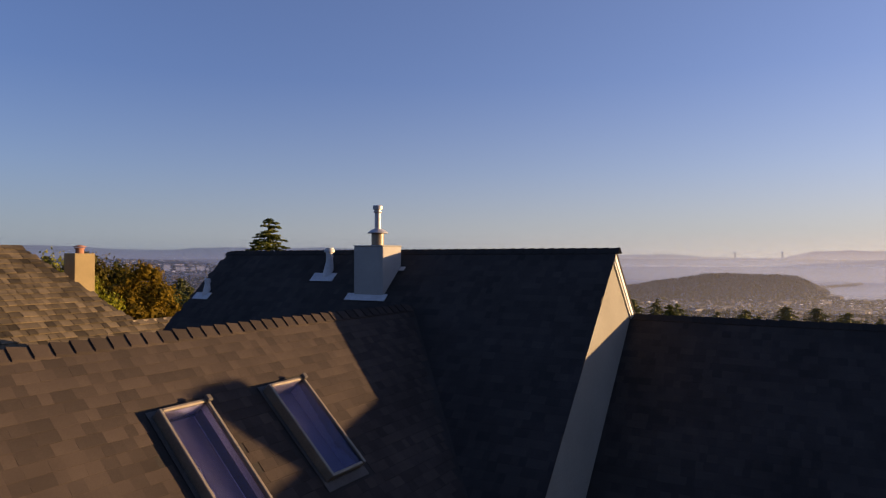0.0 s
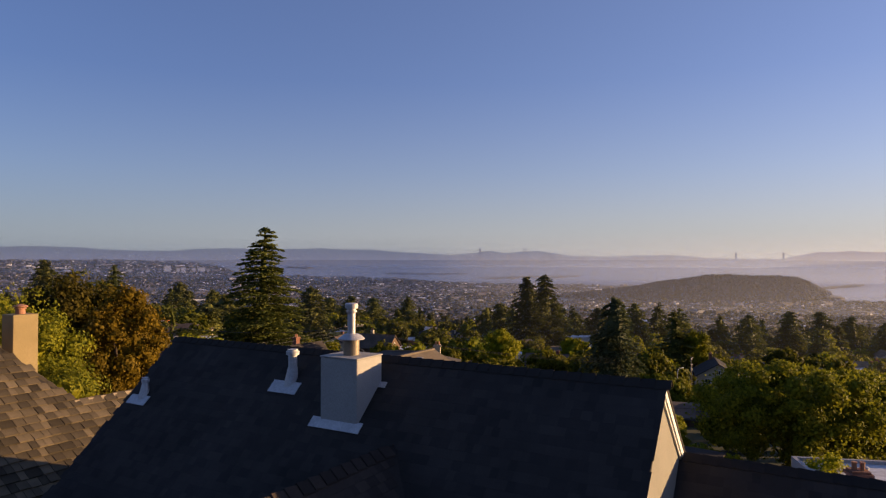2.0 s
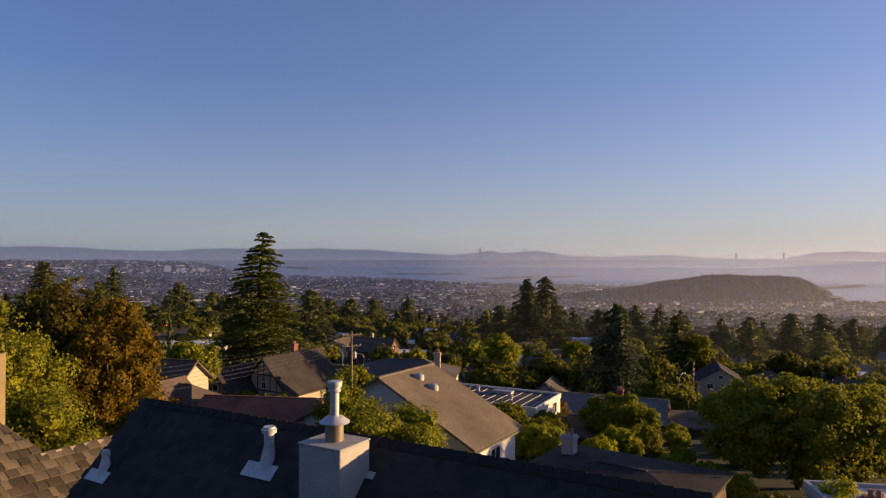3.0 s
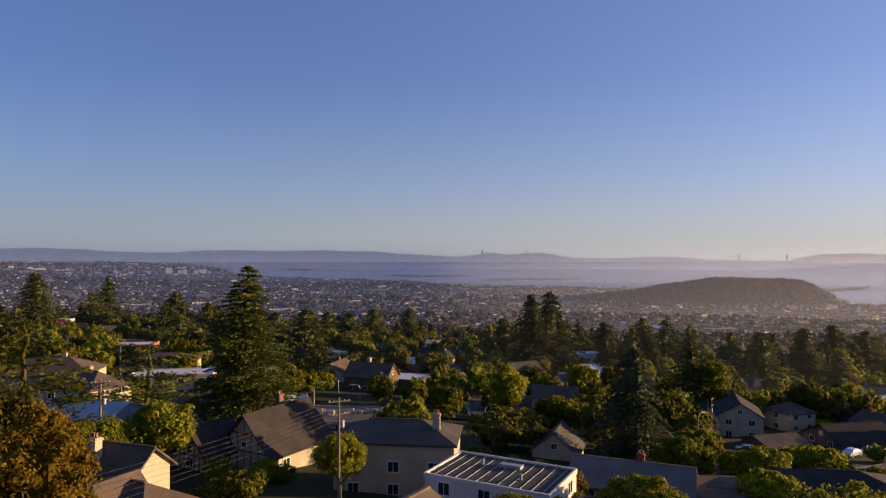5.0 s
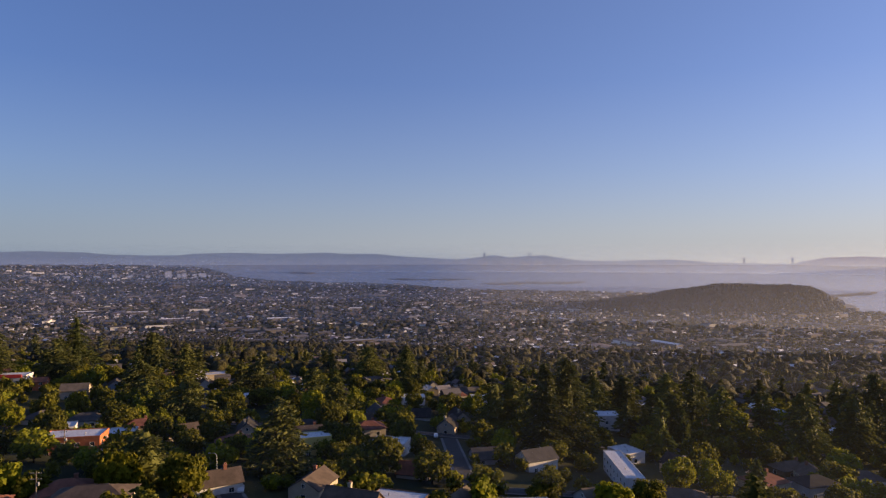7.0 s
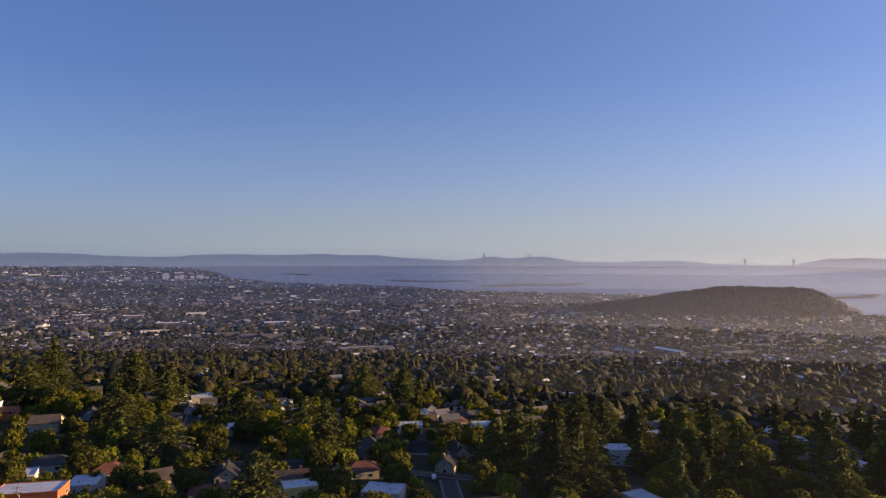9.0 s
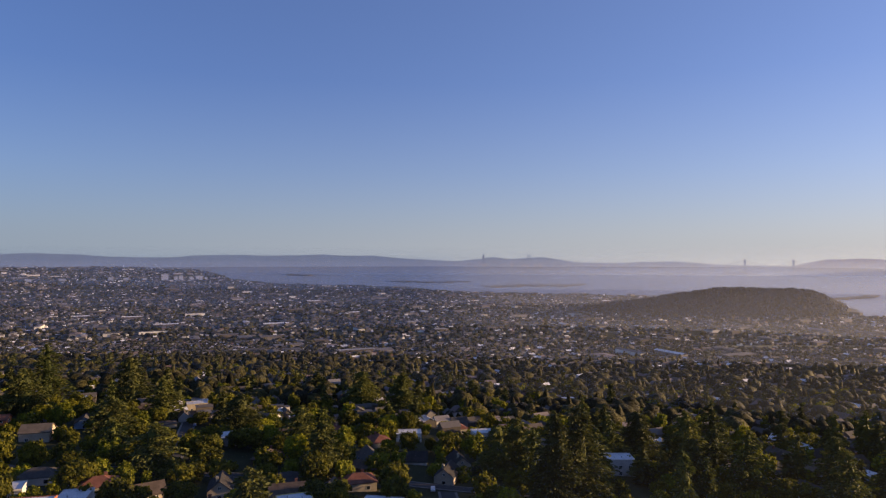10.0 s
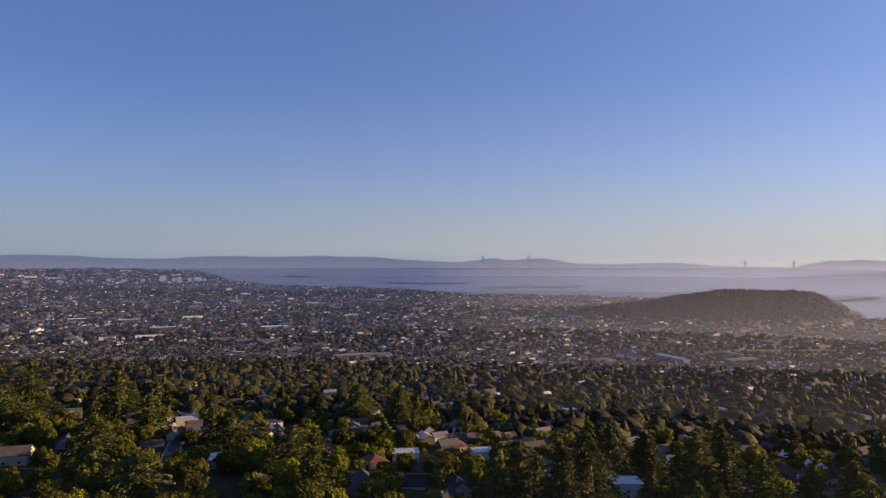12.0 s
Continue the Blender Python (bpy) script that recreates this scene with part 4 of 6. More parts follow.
HOUSES = [
    # x, y, turn, w, d, ridge, roof, wall, style, pitch, chimney, label
    (-28.4, 73.5, -18, 5.0, 4.6, -8.0, "brown", "cream", "gable", 0.8, (-2.4, -1.6, 0.8, "cream"), "cottage with a brown shingle roof and white chimney"),
    (-25.8, 68.6, -24, 9.5, 6.5, -9.6, "brown", "cream", "hip", 0.6, None, "low brown-roofed wing of a cottage"),
    (-27.0, 67.2, 66, 5.0, 2.6, -9.1, "brown", "cream", "gable", 1.0, None, "small cream gable of a cottage"),
    (-15.4, 64.5, -8, 13, 8, -10.1, "red", "beige", "gable", 0.4, (5.2, -2.6, 0.1, "brick"), "bungalow with a red-brown hipped roof"),
    (-23.9, 108.5, 60, 12.5, 9.5, -12.3, "slate", "beige", "gable", 1.05, (3, 2.5, 0.9, "brick"), "half-timbered house with a steep grey roof"),
    (-32, 104, 62, 7, 6.5, -13.6, "slate", "beige", "gable", 1.1, None, "half-timbered gabled wing with white windows"),
    (-5.5, 98.5, -6, 15, 9, -11.8, "grey", "cream", "hip", 0.38, (5.0, -1.5, 1.2, "cream"), "beige house with a grey hipped roof and chimney"),
    (6.5, 85, -28, 14, 9, -14.2, "grey", "white", "flat", 0, None, "white stucco house with a ribbed flat roof"),
    (24.5, 98, -22, 14.5, 9, -17.0, "pale", "beige", "gable", 0.5, (1, 0.4, 0.9, "brick"), "long house with a grey gabled roof"),
    (20, 127, 70, 8, 7.5, -20.1, "grey", "cream", "gable", 1.0, None, "small house with a steep gable and cream wall"),
    (71.5, 173, 72, 12, 10, -24.8, "dark", "cream", "gable", 0.6, (5.5, 1, 1.0, "brick"), "two-storey cream house with a dark gabled roof"),
    (90, 184, 20, 9, 8, -28.2, "brown", "cream", "hip", 0.5, None, "house with a brown hipped roof"),
    (70, 152, 15, 10, 8, -28.0, "brown", "brown", "gable", 0.8, None, "dark brown house with shingled walls"),
    (91, 160, 10, 15, 11, -27.6, "dark", "brown", "gable", 0.5, None, "dark house with skylights in its roof"),
    (49, 95, -10, 16, 11, -17.2, "dark", "grey", "hip", 0.35, None, "low house with a dark hipped roof"),
    (36, 94.5, -14, 16, 9.5, -19.4, "brown", "brown", "hip", 0.5, None, "bungalow with a brown hipped roof"),
    (-2.5, 52.3, 58, 6.2, 14.6, -5.5, "tan", "white", "gable", 0.5, None, "white house with a tan gabled roof and round vents"),
    (16.2, 83, -24, 8, 6.5, -16.2, "brown", "brown", "hip", 0.45, None, "small house with a red-brown hipped roof"),
    (12.2, 48.3, -36, 11.5, 8, -11.3, "umber", "brown", "hip", 0.1, (-4.5, 1.5, 1.1, "grey"), "low house with a dark flat roof"),
    (25, 37.5, -10, 9, 8, -10.3, "white", "grey", "flat", 0, (-3.0, -1.0, 1.0, "brick"), "low house with a white flat roof"),
    (-90, 163, 10, 20, 12, -13.4, "brown", "cream", "hip", 0.5, (3, 0, 0.8, "cream"), "large house with a brown hipped roof"),
    (-73, 150, -30, 12, 9, -14.4, "brown", "cream", "hip", 0.6, (-3, 1, 0.6, "cream"), "house with a brown hipped roof and cream wall"),
    (-63, 127, -8, 18, 12, -15.6, "blue", "blue", "gable", 0.3, None, "long building with a pale blue metal roof"),
    (-45.5, 128, 10, 9, 8, -15.4, "red", "white", "hip", 0.4, (3.4, 0, 0.8, "cream"), "white house with a red-brown roof"),
    (-70, 183, 14, 20, 11, -20.4, "white", "cream", "flat", 0, None, "modern cream house with a flat roof"),
    (-80, 202, 10, 17, 10, -18.0, "brown", "cream", "hip", 0.4, None, "house with a brown hipped roof"),
    (-122, 268, 12, 18, 10, -24.0, "white", "orange", "flat", 0, None, "flat-roofed house with orange walls"),
    (-22, 213, -20, 14, 9, -22.6, "brown", "brown", "gable", 0.8, (-1, 0.5, 1.2, "cream"), "brown shingled house with a gabled roof"),
    (-12, 222, -18, 14, 12, -28.4, "white", "brown", "flat", 0, None, "flat white roofed house with brown walls"),
    (20, 224, 4, 17, 9, -30.6, "white", "white", "flat", 0, None, "low white house with a flat roof"),
    (-9, 262, -15, 10, 8, -31.2, "red", "beige", "gable", 0.7, (3, 0, 0.7, "brick"), "house with a red tiled gable roof"),
    (4, 231, 60, 10, 8, -29.6, "tan", "white", "gable", 0.9, None, "white house with a steep sunlit gable"),
    (-47, 290, 20, 11, 8, -30.2, "white", "yellow", "flat", 0, None, "yellow house with a flat white roof"),
    (-20, 298, -10, 13, 10, -34.4, "white", "white", "flat", 0, None, "small white flat-roofed stucco house"),
    (60.5, 273, 90, 30, 6, -35.2, "white", "white", "flat", 0, None, "long narrow building with a pale flat roof"),
    (16, 290, 12, 12, 9, -34.6, "grey", "grey", "gable", 0.6, None, "grey gabled house with grey siding"),
    (33, 285, 25, 12, 9, -33.6, "grey", "white", "gable", 0.6, None, "grey-roofed house with white trim"),
    (77, 376, 0, 17, 10, -42.8, "white", "white", "flat", 0, None, "white flat-roofed house among trees"),
    (-13, 373, 0, 12, 9, -39.6, "dark", "white", "gable", 1.0, None, "dark-roofed house with white gables"),
    (-18, 421, 5, 13, 9, -43.6, "white", "white", "flat", 0, None, "small white flat-roofed stucco house"),
    (21, 430, 10, 11, 9, -45.6, "white", "white", "flat", 0, None, "small white flat-roofed stucco house"),
    (-150, 477, 25, 12, 9, -41.0, "white", "cream", "flat", 0, None, "sunlit cream house with a flat roof"),
    (-150, 490, 30, 9, 8, -42.5, "white", "white", "flat", 0, None, "sunlit white house with a flat roof"),
    (124, 272, 15, 13, 10, -38.4, "dark", "grey", "hip", 0.4, None, "low house with a dark roof"),
    (68, 243, -12, 16, 9, -32.8, "brown", "brown", "hip", 0.45, None, "house with a brown hipped roof"),
    (-182, 373, 15, 12, 9, -27.6, "tan", "beige", "gable", 0.6, None, "beige house with a tan gabled roof"),
    (-212, 391, 15, 9, 7, -28.0, "red", "orange", "gable", 0.5, None, "small house with brick-red walls"),
    (-145, 420, 30, 11, 8, -38.0, "brown", "cream", "hip", 0.5, None, "house with a brown hipped roof"),
    (-100, 300, 35, 12, 9, -29.0, "brown", "beige", "gable", 0.6, None, "beige gabled house in shade"),
    (-62, 232, 30, 12, 8, -24.2, "brown", "white", "gable", 0.7, (2, 0, 1.2, "brick"), "gabled house with a tall brick chimney"),
    (-20, 150, -5, 30, 14, -23.4, "tan", "grey", "flat", 0, None, "low flat-roofed building with roof machines"),
    (-34, 152, 10, 10, 8, -20.6, "white", "blue", "flat", 0, None, "pale building with a white flat roof"),
]
for row in HOUSES:
    x, y, turn, w, d, ridge, roof, wall, style, pitch, ch, label = row
    ob = house(x, y, turn, w, d, ridge, roof, wall, style, pitch or 0.5, label=label, chimney=ch)
    top = ridge - ob.location.z
    if "ribbed" in label:
        for k in range(11):
            u = -w / 2 + 0.9 + k * (w - 1.8) / 10
            part("rib", boxed((u - 0.04, -d / 2 + 0.2, top - 0.12), (u + 0.04, d / 2 - 0.2, top - 0.05)), M["galv"], ob)
        part("roof_unit", boxed((-1.0, 1.6, top - 0.12), (1.6, 2.6, top + 0.25), bevel=0.03), M["galv"], ob)
    if "half-timbered" in label:
        eave_z, rise_z = top - pitch * d / 2, pitch * d / 2
        for end in (-1, 1):
            x0, x1 = sorted((end * w / 2, end * (w / 2 + 0.05)))
            for k in range(-3, 4):
                v_ = k * d / 7.2
                part("timber", boxed((x0, v_ - 0.08, 0.3), (x1, v_ + 0.08, eave_z + rise_z * (1 - abs(v_) / (d / 2)) - 0.3)), M["trim"], ob)
            for zz, half in ((eave_z - 0.1, d / 2 - 0.05), (eave_z + rise_z * 0.45, d / 2 * 0.5)):
                part("tie_beam", boxed((x0 - 0.01, -half, zz), (x1 + 0.01, half, zz + 0.2)), M["trim"], ob)
    if "machines" in label:
        for k in range(9):
            u, v, s = -12 + k * 2.9, (k * 37 % 9) - 4.0, 0.25 + 0.12 * (k * 5 % 4)
            part("roof_unit", boxed((u - s * 1.3, v - s, top - 0.1), (u + s * 1.3, v + s, top + s * 1.4), bevel=0.04), M["galv"], ob)
            part("duct", lathe(bmesh.new(), [(0.12, 0), (0.12, 0.9), (0.2, 0.92), (0.2, 1.05), (0.04, 1.12)], (u + 1.4, v * 0.6 + 1, top - 0.1), 8), M["galv"], ob)
    if "round vents" in label:
        for k in range(2):
            v_ = 0.95 + 1.25 * k
            part("roof_vent", lathe(bmesh.new(), [(0.40, -0.3), (0.40, 0.10), (0.34, 0.20), (0.2, 0.28), (0.02, 0.31)], (0.15, -v_, top - v_ * pitch), 14), M["galv"], ob)
# red shop sign on its store
store = house(-222, 386, 12, 16, 9, -25.5, "white", "white", "flat", label="white store with a red roof sign")
part("sign_board", boxed((-9, -4.9, 7.2), (6, -4.5, 9.0), bevel=0.05), M["red_paint"], store, "red roof sign board")


# ---- streets, poles, lamps, cars ----
def ribbon(name, label, pts, width, mat, lift, cat):
    P = np.array(pts, float)
    s = np.concatenate([[0], np.cumsum(np.linalg.norm(np.diff(P, axis=0), axis=1))])
    t = np.arange(0, s[-1], 4.0)
    Q = np.stack([np.interp(t, s, P[:, 0]), np.interp(t, s, P[:, 1])], -1)
    dd = unit(np.gradient(Q, axis=0))
    nn = np.stack([-dd[:, 1], dd[:, 0]], -1) * width / 2
    rows = []
    for k in (-1, -0.33, 0.33, 1):
        q = Q + nn * k
        rows.append(np.stack([q[:, 0], q[:, 1], g(q[:, 0], q[:, 1]) + lift], -1))
    V = np.concatenate(rows)
    n = len(Q)
    i = np.arange(n - 1)
    F = np.concatenate([np.stack([i + k * n, i + 1 + k * n, i + 1 + (k + 1) * n, i + (k + 1) * n], -1) for k in range(3)])
    return tagged(new(name, mesh_np(name, V, F, mat, True)), label, cat, kind="structure")


ROADS = [[(-60, 82), (-20, 78), (20, 92), (60, 118), (110, 150), (200, 190)], [(-160, 150), (-100, 185), (-40, 168), (-25, 172), (10, 168), (50, 145), (62, 141)],
         [(-112, 352), (-165, 520)], [(10, 168), (8, 250), (60, 252), (140, 262), (260, 300)], [(-140, 330), (-40, 340), (60, 330), (200, 345), (330, 400)],
         [(-300, 450), (-120, 455), (60, 470), (260, 500)], [(8, 250), (2, 330)], [(-245, 296), (-160, 282), (-95, 264), (-64, 242), (-45, 205)]]
for k, p in enumerate(ROADS):
    ribbon(f"road_{k + 1}", "dark asphalt street between houses", p, 5.4, M["asphalt"], 0.42, "road")
    ribbon(f"pavement_{k + 1}", "pale concrete pavement along the street", p, 7.4, M["pavement"], 0.30, "pavement")


def near_road(x, y, r=8.0):
    for p in ROADS:
        for a, b_ in zip(p, p[1:]):
            a, b_ = np.array(a, float), np.array(b_, float)
            t = np.clip(((x, y) - a) @ (b_ - a) / ((b_ - a) @ (b_ - a)), 0, 1)
            if np.hypot(*(a + t * (b_ - a) - (x, y))) < r:
                return True
    return False


def utility_pole(x, y, top, turn, label="weathered wooden telegraph pole with crossarms"):
    z = gz(x, y)
    ob = thing("telegraph_pole", (x, y, z), label, "utility pole", "telegraph poles", turn)
    h = top - z
    part("pole", lathe(bmesh.new(), [(0.17, -0.3), (0.15, h * 0.5), (0.11, h)], n=12), M["pole_wood"], ob)
    for k, zz in enumerate((h - 0.5, h - 1.9)):
        arm = part("crossarm", boxed((-1.25, -0.2, zz), (1.25, -0.08, zz + 0.13), bevel=0.01), M["pole_wood"], ob)
        for u in (-1.1, -0.6, 0.6, 1.1):
            part("insulator", lathe(bmesh.new(), [(0.02, 0), (0.05, 0.03), (0.03, 0.08), (0.05, 0.12), (0.02, 0.16)], (u, -0.14, zz + 0.13), 8), M["white_trim"], arm)
    part("transformer", lathe(bmesh.new(), [(0.22, 0), (0.24, 0.05), (0.24, 0.75), (0.2, 0.82), (0.05, 0.86)], (0.42, 0.1, h - 3.4), 14), M["galv"], ob)
    return ob


POLES = [(-11.4, 86.5, -6.5, 25), (-45.9, 101.5, -7.3, 15), (-122, 262, -21.5, 10), (-28, 60, -6.5, 25), (-125, 230, -17, 10), (60, 160, -22, 60), (92, 250, -30, 20), (-95, 205, -16, 10)]
for p in POLES:
    utility_pole(*p)


def cable(p, q, sag, rad=0.012):
    t = np.linspace(0, 1, 18)[:, None]
    P = np.array(p) * (1 - t) + np.array(q) * t
    P[:, 2] -= sag * 4 * (t * (1 - t))[:, 0]
    v, f = tube(P, np.full(18, rad), 5)
    tagged(new("overhead_cable", mesh_np("overhead_cable", v, f, M["wire"], True)), "thin black cable slung from a pole", "cable", "overhead cables")


for k in range(6):
    cable((-11.4 + (k - 2.5) * 0.4, 86.5, -7.0 - 0.3 * k), (-31 + (k - 2.5) * 0.3, 50, -6.2 - 0.4 * k), 0.7)
for k in range(3):
    cable((-11.4 + k * 0.5, 86.5, -7.4), (24 + k * 0.3, 96, -12.5 - 0.3 * k), 0.9)
for k in range(3):
    cable((-45.9 + k * 0.5, 101.5, -7.8), (-11.4 + k * 0.4, 86.5, -7.0), 1.2)


def street_lamp(x, y, top, turn):
    z = gz(x, y)
    h = top - z
    ob = thing("street_lamp", (x, y, z), "grey steel street lamp with a curved arm", "street lamp", "street lamps", turn)
    v, f = tube([(0, 0, -0.2), (0, 0, h * 0.5), (0, 0, h - 0.9), (0.35, 0, h - 0.25), (1.1, 0, h), (1.9, 0, h + 0.02)], [0.11, 0.09, 0.075, 0.06, 0.05, 0.045], 10)
    part("post", mesh_np("post", v, f, M["galv"], True), None, ob)
    part("lamp_head", boxed((1.75, -0.15, h - 0.1), (2.45, 0.15, h + 0.08), bevel=0.05), M["galv"], ob)


for p in ((-27.0, 150.5, -17.0, 20), (9.2, 156.5, -23.0, 10), (-21, 178, -22.6, 200), (52, 147, -22.6, 40), (-65, 240, -22, 190), (-30, 200, -25, 180)):
    street_lamp(*p)

CARPAINT = [paint("car_white", (0.70, 0.70, 0.70), 0.03), paint("car_blue", (0.10, 0.15, 0.24), 0.05), paint("car_grey", (0.28, 0.29, 0.30), 0.05), paint("car_red", (0.30, 0.04, 0.03), 0.05), paint("car_black", (0.03, 0.03, 0.035), 0.05)]
for cm in CARPAINT:
    bs = cm.node_tree.nodes["Principled BSDF"]
    bs.inputs["Roughness"].default_value, bs.inputs["Coat Weight"].default_value = 0.35, 0.6


def car(x, y, turn, tone):
    z = gz(x, y) + 0.42
    ob = thing("car", (x, y, z), ("white", "blue", "grey", "red", "black")[tone] + " car parked along the street", "car", "parked cars", turn)
    prof = [(-2.15, 0.35), (-2.2, 0.8), (-1.9, 0.98), (-1.25, 1.02), (-0.7, 1.45), (0.75, 1.48), (1.45, 1.02), (2.1, 0.92), (2.2, 0.6), (2.15, 0.35)]
    bm = bmesh.new()
    sides = []
    for s in (-1, 1):
        sides.append([bm.verts.new((px, s * (0.86 if pz < 1.1 else 0.68), pz)) for px, pz in prof])
    bm.faces.new(sides[0])
    bm.faces.new(sides[1][::-1])
    n = len(prof)
    for i in range(n):
        bm.faces.new((sides[0][i], sides[1][i], sides[1][(i + 1) % n], sides[0][(i + 1) % n]))
    part("body", finish(bm), CARPAINT[tone], ob)
    bm = bmesh.new()
    for s in (-1, 1):
        vs = [bm.verts.new((px, s * (0.80 if pz < 1.2 else 0.705), pz)) for px, pz in ((-1.1, 1.06), (-0.68, 1.40), (0.7, 1.42), (1.25, 1.06))]
        bm.faces.new(vs if s < 0 else vs[::-1])
    part("side_glass", finish(bm), M["glass"], ob)
    for wx in (-1.35, 1.4):
        for s in (-1, 1):
            wh = part("wheel", lathe(bmesh.new(), [(0.33, -0.1), (0.34, 0), (0.33, 0.1)], n=14), M["tyre"], ob, m=pose(wx, s * 0.8, 0.33, 90, 0, 0))
            part("rim", lathe(bmesh.new(), [(0.2, -0.115), (0.21, 0.0), (0.2, 0.115)], n=12), M["galv"], wh)


for p in ((81, 143.5, 30, 0), (86, 146, 30, 0), (52.5, 146.2, -20, 1), (60, 142.8, -15, 4), (6.2, 215, 92, 0), (6.4, 232, 90, 2), (-55.5, 232, 105, 0), (-122, 404, 112, 0), (-131, 424, 112, 1), (-118, 392, 112, 2), (9.6, 240, 88, 1), (76, 256.5, 8, 0), (70, 255.6, 8, 2),
          (-137, 444, 112, 2), (-3.5, 330, 92, 0), (14, 254.4, 2, 4), (30, 254.6, 2, 3)):
    car(*p)


# ---- the wooded hill by the bay ----
def hill(x, y):
    """Height of the wooded hill above the flat."""
    v = (y - 2500) / 290.0
    crest = np.interp(x * 2500.0 / np.maximum(y, 1.0), [400, 529, 612, 717, 790, 822, 905, 968, 1020, 1073, 1177, 1282, 1365, 1407, 1439, 1470, 1500, 1560], [0, 13, 24, 34, 49, 57, 66, 74, 80, 82, 80, 76, 68, 53, 34, 17, 8, 0])
    bumps = 1 + 0.02 * np.sin(x * 0.019 + 1) + 0.02 * np.sin(x * 0.043 + y * 0.01) + 0.03 * np.sin(x * 0.091 + 2)
    return crest * bumps * np.exp(-np.abs(v) ** 2.4)


hx, hy = np.arange(300, 2000, 24.0), np.arange(2080, 2960, 24.0)
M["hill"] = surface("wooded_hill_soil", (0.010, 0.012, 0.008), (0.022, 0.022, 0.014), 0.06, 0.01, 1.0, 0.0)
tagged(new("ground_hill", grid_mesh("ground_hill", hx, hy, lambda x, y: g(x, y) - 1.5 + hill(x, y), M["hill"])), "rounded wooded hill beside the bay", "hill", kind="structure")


def land(x, y):
    return g(x, y) + lift(x, y) + np.where(y > 2000, hill(x, y), 0.0)


# ---- town and woods of the flat, too many to count ----
def clumps(x, y, z, r, h, seed, conic):
    """Ragged low tree crowns joined in one mesh: each a squashed, dented ball or a dented cone."""
    rr_ = np.random.default_rng(seed)
    n = len(x)
    k = 5
    a = np.arange(k) * 2 * np.pi / k
    ring = np.stack([np.cos(a), np.sin(a)], -1)
    lev = [(0.75, 0.12), (1.0, 0.42), (0.62, 0.80)]
    V = np.zeros((n, 3 * k + 1, 3))
    for li, (rad, hh) in enumerate(lev):
        rad_ = np.where(conic, rad * (1.15, 0.75, 0.35)[li] / rad, rad)
        jit = rr_.uniform(0.65, 1.3, (n, k))
        V[:, li * k:(li + 1) * k, 0] = x[:, None] + ring[None, :, 0] * jit * (r * rad_)[:, None]
        V[:, li * k:(li + 1) * k, 1] = y[:, None] + ring[None, :, 1] * jit * (r * rad_)[:, None]
        V[:, li * k:(li + 1) * k, 2] = z[:, None] + (h * hh)[:, None] * rr_.uniform(0.8, 1.2, (n, k))
    V[:, -1] = np.stack([x + rr_.normal(size=n) * 0.2 * r, y, z + h], -1)
    F = []
    for li in range(2):
        for i in range(k):
            F += [(li * k + i, li * k + (i + 1) % k, (li + 1) * k + (i + 1) % k), (li * k + i, (li + 1) * k + (i + 1) % k, (li + 1) * k + i)]
    for i in range(k):
        F.append((2 * k + i, 2 * k + (i + 1) % k, 3 * k))
    F = np.array(F)
    return V.reshape(-1, 3), (F[None] + (np.arange(n) * (3 * k + 1))[:, None, None]).reshape(-1, 3)


def wedge_points(n, y0, y1, seed, margin=0.76):
    """Even random places in the fan of land that lies ahead."""
    r = np.random.default_rng(seed)
    y = np.sqrt(r.uniform(y0 ** 2, y1 ** 2, n))
    x = r.uniform(-margin, margin, n) * y
    return x, y, r


def block_houses(x, y, z, w, d, h, rise, turn):
    """Plain small houses with gabled roofs: walls and roofs as two sets of faces."""
    n = len(x)
    c, s = np.cos(turn), np.sin(turn)
    base = np.array([(-1, -1), (1, -1), (1, 1), (-1, 1)], float) / 2

    def put(px, py, pz):
        X = px * w[:, None]
        Y = py * d[:, None]
        return np.stack([x[:, None] + X * c[:, None] - Y * s[:, None], y[:, None] + X * s[:, None] + Y * c[:, None], pz], -1)
    lowz = np.repeat((z - 0.5)[:, None], 4, 1)
    W = np.concatenate([put(base[None, :, 0], base[None, :, 1], lowz), put(base[None, :, 0], base[None, :, 1], lowz + 0.5 + h[:, None]),
                        put(np.array([[-0.5, 0.5]]), np.array([[0.0, 0.0]]), np.repeat((z + h + rise * 0.96)[:, None], 2, 1))], 1)
    wf = np.array([(0, 1, 5), (0, 5, 4), (1, 2, 6), (1, 6, 5), (2, 3, 7), (2, 7, 6), (3, 0, 4), (3, 4, 7), (5, 6, 9), (7, 4, 8)])
    R = np.concatenate([put(base[None, :, 0] * 1.08, base[None, :, 1] * 1.12, np.repeat((z + h - 0.12 * rise)[:, None], 4, 1) + 0.05), put(np.array([[-0.54, 0.54]]), np.array([[0.0, 0.0]]), np.repeat((z + h + rise)[:, None], 2, 1) + 0.05)], 1)
    rf = np.array([(0, 1, 5), (0, 5, 4), (2, 3, 4), (2, 4, 5)])
    return (W.reshape(-1, 3), (wf[None] + (np.arange(n) * 10)[:, None, None]).reshape(-1, 3)), (R.reshape(-1, 3), (rf[None] + (np.arange(n) * 6)[:, None, None]).reshape(-1, 3))


